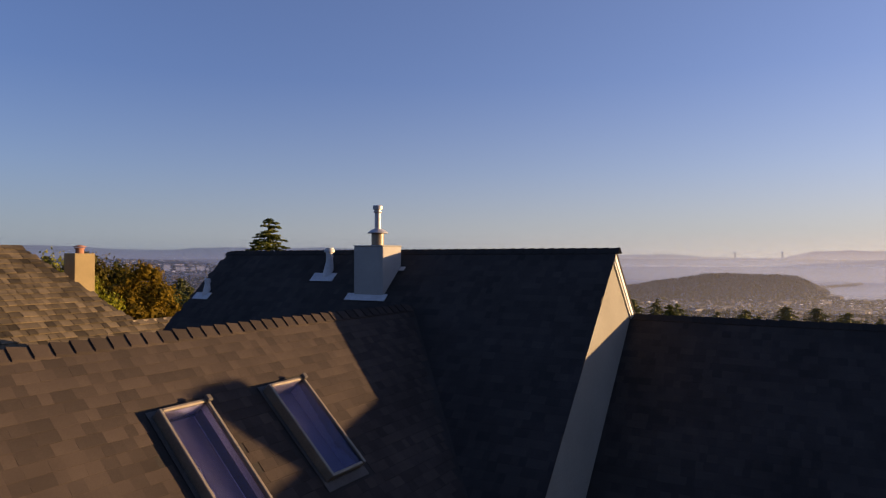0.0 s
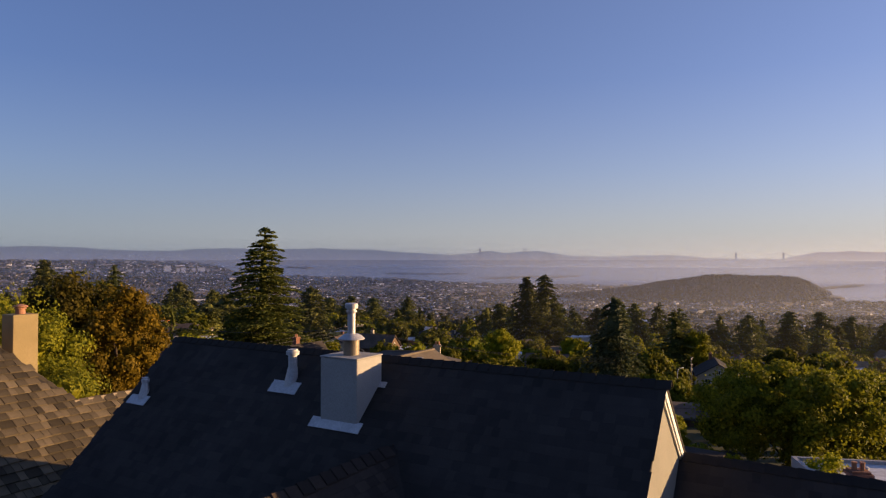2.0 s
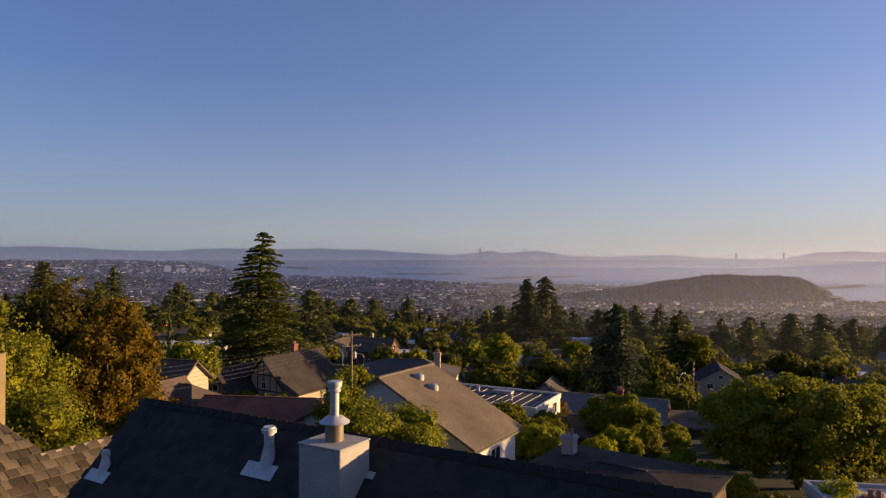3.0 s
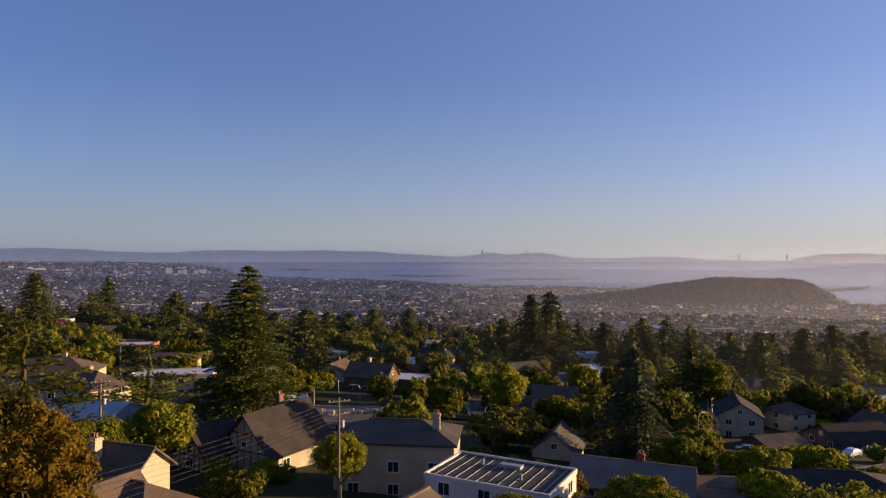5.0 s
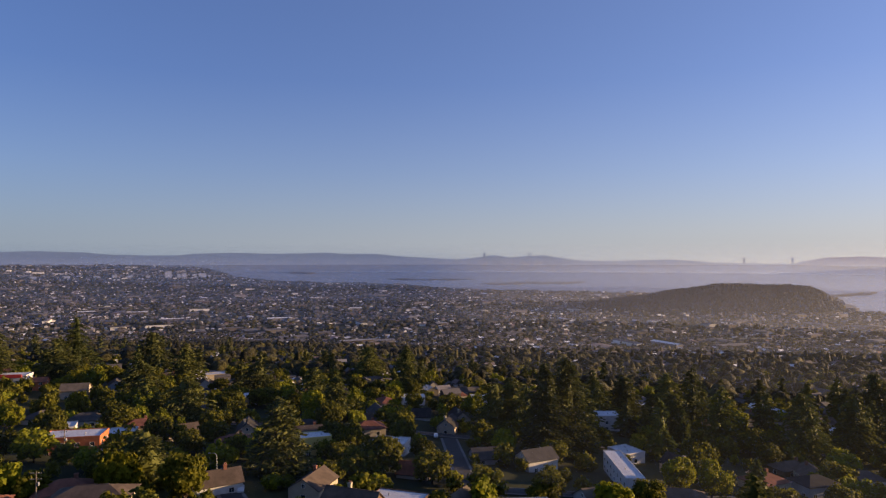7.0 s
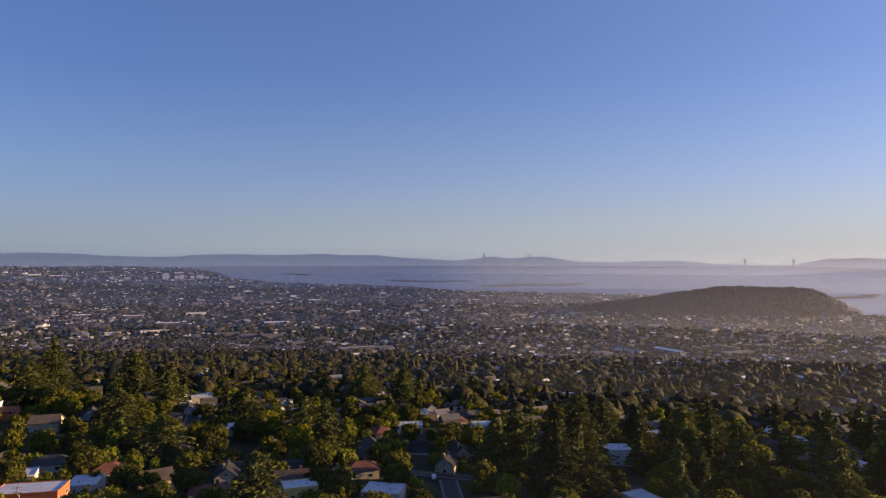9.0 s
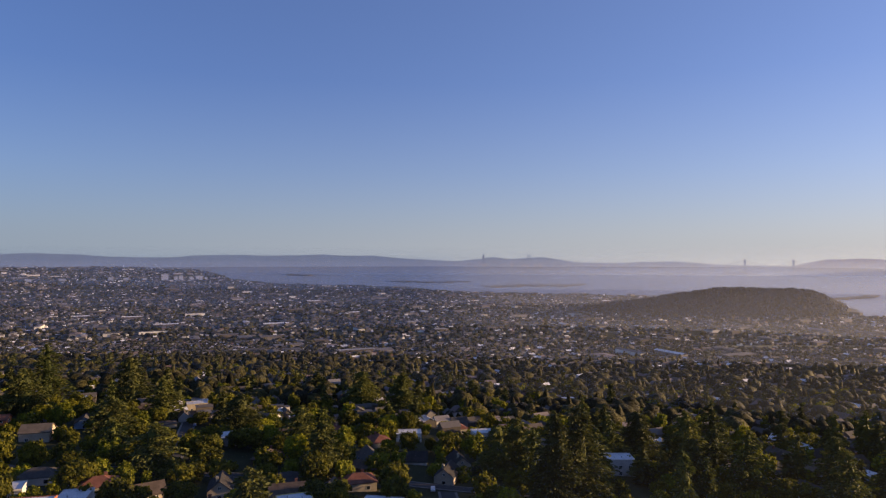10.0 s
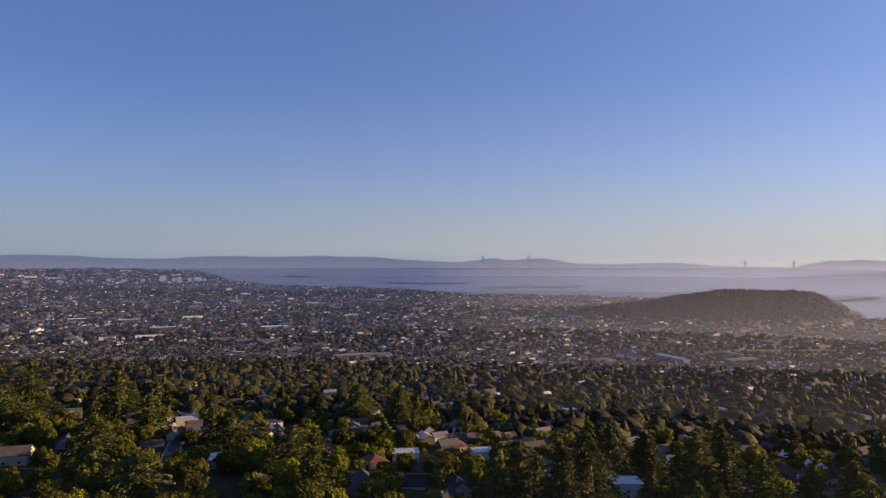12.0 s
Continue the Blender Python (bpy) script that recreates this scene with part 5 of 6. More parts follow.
def island_palette(name, stops, rough=0.9):
    m, nt, b = nodes_of(name)
    rnd = nt.nodes.new("ShaderNodeNewGeometry").outputs["Random Per Island"]
    col = ramp(nt, rnd, stops)
    col = mixc(nt, col, ramp(nt, noise_tex(nt, 0.6, 3), [(0.2, (0.75, 0.75, 0.75)), (0.8, (1.2, 1.2, 1.2))]), 0.7, "MULTIPLY")
    nt.links.new(col, b.inputs["Base Color"])
    b.inputs["Roughness"].default_value = rough
    return m


M["town_wall"] = island_palette("town_walls", [(0.0, (0.07, 0.058, 0.046)), (0.45, (0.13, 0.11, 0.09)), (0.68, (0.22, 0.205, 0.195)), (0.84, (0.14, 0.13, 0.125)), (0.9, (0.66, 0.62, 0.56)), (1.0, (0.8, 0.77, 0.72))])
M["town_roof"] = island_palette("town_roofs", [(0.0, (0.05, 0.046, 0.043)), (0.4, (0.10, 0.085, 0.072)), (0.66, (0.15, 0.135, 0.125)), (0.78, (0.17, 0.09, 0.066)), (0.88, (0.24, 0.23, 0.225)), (0.93, (0.72, 0.70, 0.68)), (1.0, (0.8, 0.79, 0.77))])
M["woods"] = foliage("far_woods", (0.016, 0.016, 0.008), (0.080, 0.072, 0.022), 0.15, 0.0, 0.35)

BEYOND = 440.0
street_dir = 0.42


def not_in_bay(x, y):
    return y < shore(x) - 30


def field(x, y):
    """The open playing field and the railway yard near the hill stay free of houses."""
    return (np.abs(x - 715) < 155) & (np.abs(y - 1415) < 45)


def blocks(x, y):
    """Rows of houses stand along a turned street grid."""
    u = x * math.cos(street_dir) + y * math.sin(street_dir)
    v = -x * math.sin(street_dir) + y * math.cos(street_dir)
    return u, v


houses_v, roofs_v = [], []
for (n, y0, y1, seed, size) in ((7400, BEYOND, 1500, 21, 0.74), (15000, 1500, 4780, 22, 0.8)):
    x, y, r = wedge_points(n, y0, y1, seed)
    u, v = blocks(x, y)
    v = np.round(v / 27.0) * 27.0 + r.normal(size=n) * 2.5
    x, y = u * math.cos(street_dir) - v * math.sin(street_dir), u * math.sin(street_dir) + v * math.cos(street_dir)
    ok = (y > y0 - 20) & not_in_bay(x, y) & ~field(x, y) & (hill(x, y) < 12) & (r.random(n) < np.clip(0.7 + (y - 600) / 1400, 0.7, 1))
    x, y = x[ok], y[ok]
    n = len(x)
    w, d = r.uniform(9, 15, n) * size, r.uniform(7.5, 10.5, n) * size
    h = r.uniform(2.6, 5.0, n)
    rise = np.where(r.random(n) < 0.35, 0.25, r.uniform(1.4, 2.8, n))
    a, b_ = block_houses(x, y, land(x, y), w, d, h, rise, np.full(n, street_dir) + np.where(r.random(n) < 0.5, 0, np.pi / 2) + r.normal(size=n) * 0.05)
    houses_v.append(a)
    roofs_v.append(b_)
# larger sheds, schools and shops
x, y, r = wedge_points(420, 1100, 4200, 23)
ok = not_in_bay(x, y) & (hill(x, y) < 6) & ~field(x, y)
x, y = x[ok], y[ok]
n = len(x)
a, b_ = block_houses(x, y, land(x, y), r.uniform(25, 70, n), r.uniform(14, 30, n), r.uniform(5, 10, n), r.uniform(0.3, 2.0, n), np.full(n, street_dir) + np.where(r.random(n) < 0.5, 0, np.pi / 2))
houses_v.append(a)
roofs_v.append(b_)
v, f = join_arrays(houses_v)
town = thing("town", (0, 600, gz(0, 600)), "countless pale houses of a flat town", "town")
town["kind"] = "stuff"
part("house_walls", mesh_np("house_walls", v - np.array(town.location), f, M["town_wall"]), None, town, kind="stuff")
v, f = join_arrays(roofs_v)
part("house_roofs", mesh_np("house_roofs", v - np.array(town.location), f, M["town_roof"]), None, town, kind="stuff")

woods = []
for (n, y0, y1, seed, size) in ((15500, 500, 1500, 31, 0.92), (24000, 1500, 4780, 32, 1.3)):
    x, y, r = wedge_points(n, y0, y1, seed)
    ok = not_in_bay(x, y) & ~field(x, y) & (hill(x, y) < 15)
    x, y = x[ok], y[ok]
    n = len(x)
    conic = r.random(n) < np.where(y < 900, 0.08, 0.05)
    h = np.where(conic, r.uniform(8, 17, n), 3.2 + 9.5 * r.random(n) ** 1.6) * np.where(y < 1000, 1.0, 0.8)
    rad = np.where(conic, h * 0.32, h * r.uniform(0.6, 0.95, n)) * size
    woods.append(clumps(x, y, land(x, y) - 0.5, rad, h, seed + 5, conic))
v, f = join_arrays(woods)
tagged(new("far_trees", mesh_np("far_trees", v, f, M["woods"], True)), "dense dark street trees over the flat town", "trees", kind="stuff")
r = np.random.default_rng(41)
x, y = r.uniform(420, 1900, 14000), r.uniform(2080, 2950, 14000)
ok = (hill(x, y) > 10) & (r.random(14000) < np.clip(hill(x, y) / 40, 0.2, 1))
x, y = x[ok], y[ok]
n = len(x)
h = r.uniform(5, 15, n)
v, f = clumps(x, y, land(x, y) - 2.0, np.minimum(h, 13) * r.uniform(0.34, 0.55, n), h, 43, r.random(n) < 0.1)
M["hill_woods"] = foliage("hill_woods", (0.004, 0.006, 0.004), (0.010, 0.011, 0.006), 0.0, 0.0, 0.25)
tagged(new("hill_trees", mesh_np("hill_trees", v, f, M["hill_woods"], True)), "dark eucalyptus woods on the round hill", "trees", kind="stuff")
M["field"] = surface("dry_playing_field", (0.17, 0.15, 0.075), (0.24, 0.21, 0.11), 0.08, 0.01, 1.0, 0.0)
fx, fy = np.linspace(570, 860, 20), np.linspace(1385, 1450, 8)
tagged(new("ground_field", grid_mesh("ground_field", fx, fy, lambda x, y: g(x, y) + 0.6, M["field"])), "dry grass playing field", "field", kind="structure")

# open ground kept before the houses above and along the cross street
for row in HOUSES:
    if row[1] > 110:
        for back in (13.0, 24.0):
            occupied.append((row[0] * (1 - back / row[1]), row[1] - back, 4.5))
occupied += [(-160 + 12 * k, 276 - 2.6 * k, 8) for k in range(8)]

# ---- houses and trees of the hillside, one by one ----
r = np.random.default_rng(77)
proto = []
for k, (w, d, top, roof, wall, style, pitch, ch) in enumerate([(12, 9, 6.6, "brown", "cream", "gable", 0.6, (3, 1, 0.8, "brick")), (13, 9, 5.6, "grey", "white", "hip", 0.5, None), (11, 9, 4.6, "white", "white", "flat", 0.5, None),
                                                                 (12, 8, 7.2, "dark", "beige", "gable", 0.8, (-3, 1, 0.8, "cream")), (13, 10, 6.0, "red", "cream", "hip", 0.45, (2, 1, 0.8, "brick")), (12, 9, 7.6, "tan", "grey", "gable", 0.6, None),
                                                                 (12, 9, 6.4, "grey", "blue", "gable", 0.7, None), (14, 9, 5.2, "brown", "brown", "hip", 0.45, (3, 0, 0.9, "brick"))]):
    label = f"{wall} hillside house with a {roof} {'flat' if style == 'flat' else style + ('d' if style == 'gable' else 'ped')} roof"
    x0, y0 = 44.0 * k - 170, 452.0
    ob = house(x0, y0, 20, w, d, gz(x0, y0) - 0.3 + top, roof, wall, style, pitch, label=label, chimney=ch, group="hillside houses", simple=True)
    proto.append(ob)
grid = [(gx, gy) for gy in np.arange(118, 445, 19.0) for gx in np.arange(-330, 340, 21.0)]
for gx, gy in grid:
    x, y = gx + r.uniform(-5, 5), gy + r.uniform(-5, 5)
    if abs(x) > 0.72 * y + 12 or near_road(x, y, 10.5) or any(math.hypot(x - ox, y - oy) < orad + 7.5 for ox, oy, orad in occupied):
        continue
    if r.random() < 0.27:
        continue
    occupied.append((x, y, 5.6))
    copy_thing(proto[r.integers(len(proto))], pose(x, y, gz(x, y) - 0.3, 0, 0, r.choice([15, 24, 105, 114, -12, 78]) + r.uniform(-4, 4)))

tree_kinds = []
for k in range(5):
    tree_kinds.append(tree_thing(broadleaf(300 + k, 9.0, 5.0, 16, 1500, 0.48, 0.10), ("dark", "mid", "olive", "dark", "bright")[k], (-150 + 60 * k, 424, gz(-150 + 60 * k, 424)), ("dark green leafy tree on the hillside", "green leafy tree on the hillside", "olive leafy tree on the hillside", "dark spreading oak on the hillside", "yellow-green leafy tree on the hillside")[k], group="hillside trees"))
for k in range(3):
    tree_kinds.append(tree_thing(conifer(320 + k, 18.0, 5.6, 1.2, 9, 16, 1.0, 0.05, 0.6, 0.2, 0.25, 0.38), ("redwood", "fir", "redwood")[k], (-120 + 90 * k, 436, gz(-120 + 90 * k, 436)), "dark shaggy conifer on the hillside", "conifer", "conifer", "hillside conifers"))
small = []
for k in range(4):
    small.append(tree_thing(broadleaf(340 + k, 4.0, 2.8, 10, 700, 0.34, 0.05), ("dark", "mid", "bright", "olive")[k], (-135 + 80 * k, 430, gz(-135 + 80 * k, 430)), "bushy garden shrub on the hillside", "shrub", "shrub", "hillside shrubs"))
# gardens between the nearest houses
near_kinds = [tree_thing(broadleaf(360 + k, 4.2, 2.9, 14, 3600, 0.15, 0.06), ("mid", "bright", "olive", "dark", "rust")[k], (9.0 + 1.5 * k, 62.0 + 8 * k, gz(9.0 + 1.5 * k, 62.0 + 8 * k)), ("green", "yellow-green", "olive", "dark green", "rust-tinged")[k] + " bushy garden tree between houses", "tree", "tree", "garden trees") for k in range(5)]
occupied += [(9.0 + 1.5 * k, 62.0 + 8 * k, 2.5) for k in range(5)]
count = 0
for _ in range(2500):
    y = r.uniform(27, 122)
    x = r.uniform(-0.72, 0.72) * y
    if near_road(x, y, 4.2) or (abs(x) < 14 and y < 40) or x < -2 and y < 50 or any(math.hypot(x - ox, y - oy) < orad + 1.3 for ox, oy, orad in occupied):
        continue
    k = r.choice(5, p=[0.34, 0.26, 0.25, 0.12, 0.03])
    s = r.uniform(0.4, 0.8)
    occupied.append((x, y, 1.9 * s))
    copy_thing(near_kinds[k], pose(x, y, gz(x, y) - 0.1, 0, 0, r.uniform(0, 360)) @ Matrix.Diagonal((s, s, s * r.uniform(0.8, 1.15), 1)))
    count += 1
    if count >= 90:
        break
occupied += [(64, 133, 7), (72, 148, 8), (84, 150, 6), (57, 137, 9), (64, 155, 9), (50, 122, 8)]
left = {"tree": 200, "conifer": 28, "shrub": 230}
for _ in range(7000):
    y = math.sqrt(r.uniform(98 ** 2, 445 ** 2))
    x = r.uniform(-0.74, 0.74) * y
    big = r.random() < 0.66
    if near_road(x, y, 3.3):
        continue
    need = 1.9 if big else 1.0
    if any(abs(x - ox) < orad + need and abs(y - oy) < orad + need and math.hypot(x - ox, y - oy) < orad + need for ox, oy, orad in occupied):
        continue
    if big:
        weights = np.array([4, 2, 1.5, 4, 0.9, 0.5, 0.4, 0.5])
        if y < 235 or x < 10:
            weights[5:] = 0.0
        if x > 20 and y > 250:
            weights[5:] *= 4.0
        k = r.choice(8, p=weights / weights.sum())
        ob, s, kind = tree_kinds[k], r.uniform(0.75, 1.35), "tree" if k < 5 else "conifer"
        occupied.append((x, y, 2.0 * s))
    else:
        ob, s, kind = small[r.integers(4)], r.uniform(0.7, 1.4), "shrub"
        occupied.append((x, y, 1.5 * s))
    if left[kind] <= 0:
        continue
    left[kind] -= 1
    copy_thing(ob, pose(x, y, gz(x, y) - 0.1, 0, 0, r.uniform(0, 360)) @ Matrix.Diagonal((s, s, s * r.uniform(0.85, 1.2), 1)))

# the wooded streets below, leafy crowns joined by tone
for tone, n, seed in (("dark", 1450, 51), ("mid", 300, 52), ("olive", 330, 53), ("bright", 90, 54), ("redwood", 190, 55)):
    x, y, q = wedge_points(n, 130, 760, seed, 0.74)
    models = [(broadleaf(seed * 10 + k, 8.5, 5.0, 7, 320, 0.72, 0.05) if tone != "redwood" else conifer(seed * 10 + k, 19.0, 5.5, 2.2, 7, 9, 1.9, 0.05, 0.6, 0.2, 0.25, 0.4))[1] for k in range(5)]
    items = []
    nearest = 340 if tone == "redwood" else 150
    for i in range(n):
        if y[i] < nearest or near_road(x[i], y[i], 2.5) or (y[i] < 450 and any(math.hypot(x[i] - ox, y[i] - oy) < orad * 0.75 + 0.5 for ox, oy, orad in occupied)):
            continue
        v, f = models[i % 5]
        a, s = q.uniform(0, 6.28), q.uniform(0.45, 1.1)
        w = np.stack([v[:, 0] * math.cos(a) - v[:, 1] * math.sin(a), v[:, 0] * math.sin(a) + v[:, 1] * math.cos(a), v[:, 2] * q.uniform(0.8, 1.2)], -1) * s
        items.append((w + (x[i], y[i], gz(x[i], y[i]) - 0.2), f))
    v, f = join_arrays(items)
    tagged(new("street_trees", mesh_np("street_trees", v, f, LEAF[tone])), "leafy street trees of the lower hillside", "trees", kind="stuff")


# ---- our house: two roofs at right angles, a wing, chimney, skylights ----
HX, HY, HB = 3.03, 11.31, -9.6            # the gable's tip in plan, and the house's base
PITCH = 0.93                              # all its slopes: rise over run
home = thing("main_house", (HX, HY, HB), "stucco house with steep dark shingle roofs", "house", turn=-30.2)
home.scale = (1, 1, PITCH)
RIDGE, T45 = (0.15 - HB) / PITCH, 1.0     # ridge height over the base, before the pitch
LEFT = -9.58                             # the far gable
CR_A, CR_Z = -3.5, (-0.88 - HB) / PITCH              # cross roof: its ridge line
WG_B, WG_Z = 1.24, (-1.09 - HB) / PITCH             # right wing: its ridge line
S2 = math.sqrt(0.5)

# walls
bm = bmesh.new()
def prism(bm, a0, a1, b0, b1, eave, ridge, mid):
    """A gabled block with its ridge along a."""
    pts = [(b0, 0), (b1, 0), (b1, eave), (mid, ridge), (b0, eave)]
    A = [bm.verts.new((a0, p, q)) for p, q in pts]
    C = [bm.verts.new((a1, p, q)) for p, q in pts]
    bm.faces.new(A[::-1])
    bm.faces.new(C)
    for i in range(5):
        bm.faces.new((A[i], A[(i + 1) % 5], C[(i + 1) % 5], C[i]))


prism(bm, LEFT + 0.25, -0.06, -4.3, 4.3, RIDGE - 4.3 - 0.08, RIDGE - 0.08, 0.0)
part("wall", finish(bm), M["stucco"], home, "cream stucco gable wall")
bm = bmesh.new()
prism(bm, -0.058, 8.5, WG_B - 3.6, WG_B + 3.6, WG_Z - 3.6 - 0.2, WG_Z - 0.2, WG_B)
part("wall", finish(bm), M["stucco"], home)
bm = bmesh.new()
pts = [(CR_A - 3.4, 0), (CR_A + 3.4, 0), (CR_A + 3.4, CR_Z - 3.62), (CR_A, CR_Z - 0.22), (CR_A - 3.4, CR_Z - 3.62)]
A = [bm.verts.new((p, -16.0, q)) for p, q in pts]
C = [bm.verts.new((p, -4.0, q)) for p, q in pts]
bm.faces.new(A)
bm.faces.new(C[::-1])
for i in range(5):
    bm.faces.new((A[i], C[i], C[(i + 1) % 5], A[(i + 1) % 5]))
part("wall", finish(bm), M["stucco"], home)


# roof slabs, cut where they meet
def slab(name, outline, mat, label=""):
    bm = solid(bmesh.new(), outline, 0.05)
    return part(name, finish(bm), mat, home, label)


E_MAIN = -4.7
roof_main = slab("roof", [(LEFT, 0, RIDGE), (0, 0, RIDGE), (0, E_MAIN, RIDGE + E_MAIN), (LEFT, E_MAIN, RIDGE + E_MAIN)], M["underlay"], "dark asphalt shingle roof slope in shade")
slab("roof", [(LEFT, 0, RIDGE), (0, 0, RIDGE), (0, 4.7, RIDGE - 4.7), (LEFT, 4.7, RIDGE - 4.7)], M["shingle_shaded"])
V0 = -(RIDGE - CR_Z)                       # b at which the cross ridge meets the main slope
# cross roof, sunny side with two skylight openings, built from strips round the openings
E_CR = 3.7
SKY = [(-5.59, -5.06), (-7.08, -6.55)]     # b of each opening
SA0, SA1 = 0.80, 1.74                      # offset down from the ridge, in plan


def cr(o, b):
    """A point of the sunny cross slope: o out from its ridge, b along it."""
    return (CR_A + o, b, CR_Z - o * T45)


def crl(o, b):
    return (CR_A - o, b, CR_Z - o * T45)


bm = bmesh.new()
solid(bm, [cr(0, V0), cr(SA0, V0 - SA0), cr(SA0, -16.4), cr(0, -16.4)], 0.14)
solid(bm, [cr(SA1, V0 - SA1), cr(E_CR, V0 - E_CR), cr(E_CR, -16.4), cr(SA1, -16.4)], 0.14)
solid(bm, [cr(SA0, V0 - SA0), cr(SA1, V0 - SA1), cr(SA1, SKY[0][1]), cr(SA0, SKY[0][1])], 0.14)
solid(bm, [cr(SA0, SKY[0][0]), cr(SA1, SKY[0][0]), cr(SA1, SKY[1][1]), cr(SA0, SKY[1][1])], 0.14)
solid(bm, [cr(SA0, SKY[1][0]), cr(SA1, SKY[1][0]), cr(SA1, -16.4), cr(SA0, -16.4)], 0.14)
roof_cross = part("roof", finish(bm), M["underlay"], home, "brown asphalt shingle roof slope in low sun")
slab("roof", [crl(0, V0), crl(0, -16.4), crl(E_CR, -16.4), crl(E_CR, V0 - E_CR)], M["shingle_shaded"])
roof_wing = slab("roof", [(-0.055, WG_B, WG_Z), (9, WG_B, WG_Z), (9, WG_B - 4.0, WG_Z - 4.0), (-0.055, WG_B - 4.0, WG_Z - 4.0)], M["underlay"], "dark asphalt shingle wing roof in shade")
slab("roof", [(-0.055, WG_B, WG_Z), (9, WG_B, WG_Z), (9, WG_B + 4.0, WG_Z - 4.0), (-0.055, WG_B + 4.0, WG_Z - 4.0)], M["shingle_shaded"])
# rake boards on the gable
for s in (1,):
    L = 4.7
    bm = bmesh.new()
    for (z0, z1, a0, a1) in ((-0.07, -0.2, -0.05, -0.01), (-0.2, -0.26, -0.057, -0.03)):
        vs = [(a, s * q, RIDGE - q + z) for a in (a0, a1) for q, z in ((0, z0), (L, z0), (L, z1), (0, z1))]
        v_ = [bm.verts.new(p) for p in vs]
        for i in range(4):
            bm.faces.new((v_[i], v_[(i + 1) % 4], v_[4 + (i + 1) % 4], v_[4 + i]))
        bm.faces.new(v_[:4])
        bm.faces.new(v_[4:])
    part("rake_board", finish(bm), M["white_trim"] if s > 0 else M["trim"], home)


# shingles
def shingle_mesh(name, w, e, t, mat):
    """One shingle: a wedge, thin at its head and thick at its butt, chamfered at the butt. x along the course, -y down the slope."""
    V = [(0, 0, 0.0), (w, 0, 0.0), (0, -e, 0.0), (w, -e, 0.0), (0, 0, 0.002), (w, 0, 0.002), (0.001, -e + 0.002, t), (w - 0.001, -e + 0.002, t)]
    F = [(4, 6, 7, 5), (6, 2, 3, 7), (0, 2, 6, 4), (1, 5, 7, 3)]
    return mesh_np(name, V, np.array(F), mat)


def slope_frame(origin, along, down):
    x = Vector(along).normalized()
    y = -Vector(down).normalized()
    z = x.cross(y)
    if z.z < 0:
        x = -x
        z = x.cross(y)
    m = Matrix((x, y, z)).transposed().to_4x4()
    m.translation = Vector(origin)
    return m


def lay(parent, origin, along, down, length, run, exposure, widths, thick, mats, keep, pick, seed, names=("shingle", "shingle_cover"), overlap=0.0, rough=0.0, limit=300):
    """Lays courses of shingles on a slope. keep(u, s) says where; pick(u, s) which become single pieces; the others are joined."""
    r_ = random.Random(seed)
    fr = slope_frame(origin, along, down)
    flip = 1 if (fr.to_3x3() @ Vector((1, 0, 0))).dot(Vector(along)) > 0 else -1
    variants = [shingle_mesh(names[0], w, exposure + overlap, thick * q, mats[0]) for w in widths for q in (0.8, 1.2)]
    JV, JF, k, singles = [], [], 0, 0
    rows_ = int(run / exposure)
    for row in range(rows_):
        s = row * exposure
        u = -r_.random() * widths[0]
        while u < length:
            vi = r_.randrange(len(variants))
            w = widths[vi // 2]
            mid = u + w / 2
            fit = min(1.0, (length + 0.02 - u) / w)
            if fit > 0.15 and keep(mid, s + exposure / 2) and keep(mid, s + exposure * 0.9):
                x0 = u if flip > 0 else -u - w * fit
                m = fr @ Matrix.Translation((x0, -s + overlap + r_.uniform(-1, 1) * rough, 0.004 + r_.uniform(0, 0.0006) + (thick * 0.5 if rough else 0))) @ pose(0, 0, 0, 0, 0, r_.uniform(-1, 1) * rough * 40) @ Matrix.Diagonal((fit * (0.95 if rough else 1.0), 1, 1, 1))
                if singles < limit and pick(mid, s):
                    ob = new(names[0], variants[vi])
                    ob.parent = parent
                    ob.matrix_local = m
                    singles += 1
                else:
                    for v_ in variants[vi].vertices:
                        JV.append(tuple(m @ v_.co))
                    for p in variants[vi].polygons:
                        JF.append([i + k for i in p.vertices])
                    k += 8
            u += w
    if JV:
        part(names[1], mesh_np(names[1], np.array(JV), np.array(JF), mats[1]), None, parent, kind="stuff")


tab = [0.11, 0.15, 0.21]
mats = (M["shingle"], M["shingle_shaded"])
never = lambda u, s: False
# sunny cross slope: u along -b from the valley head, s down the slope
SLEN = SA0 / S2, SA1 / S2


def keep_cross(u, s):
    b = V0 - u
    if s * S2 > u - 0.12 or s * S2 > E_CR:
        return False
    return not any(lo - 0.16 < b < hi + 0.16 and SLEN[0] - 0.12 < s < SLEN[1] + 0.16 for lo, hi in SKY)


lay(roof_cross, cr(0, V0), (0, -1, 0), (S2, 0, -S2), 13.5, E_CR / S2, 0.14, tab, 0.0055, (M["shingle"], M["shingle_rows"]), keep_cross, lambda u, s: 2.2 < u < 7.6 and s < 2.4, 1)
# main slope and wing in shade
lay(roof_main, (LEFT, 0, RIDGE), (1, 0, 0), (0, -S2, -S2), -LEFT, 4.7 / S2, 0.15, tab, 0.0022, mats, lambda u, s: not (u + LEFT > CR_A - max(0, s * S2 + V0) and u + LEFT < CR_A + max(0, s * S2 + V0)), never, 2)
lay(roof_wing, (-0.055, WG_B, WG_Z), (1, 0, 0), (0, -S2, -S2), 9.0, 4.0 / S2, 0.15, tab, 0.0022, mats, lambda u, s: True, never, 3)


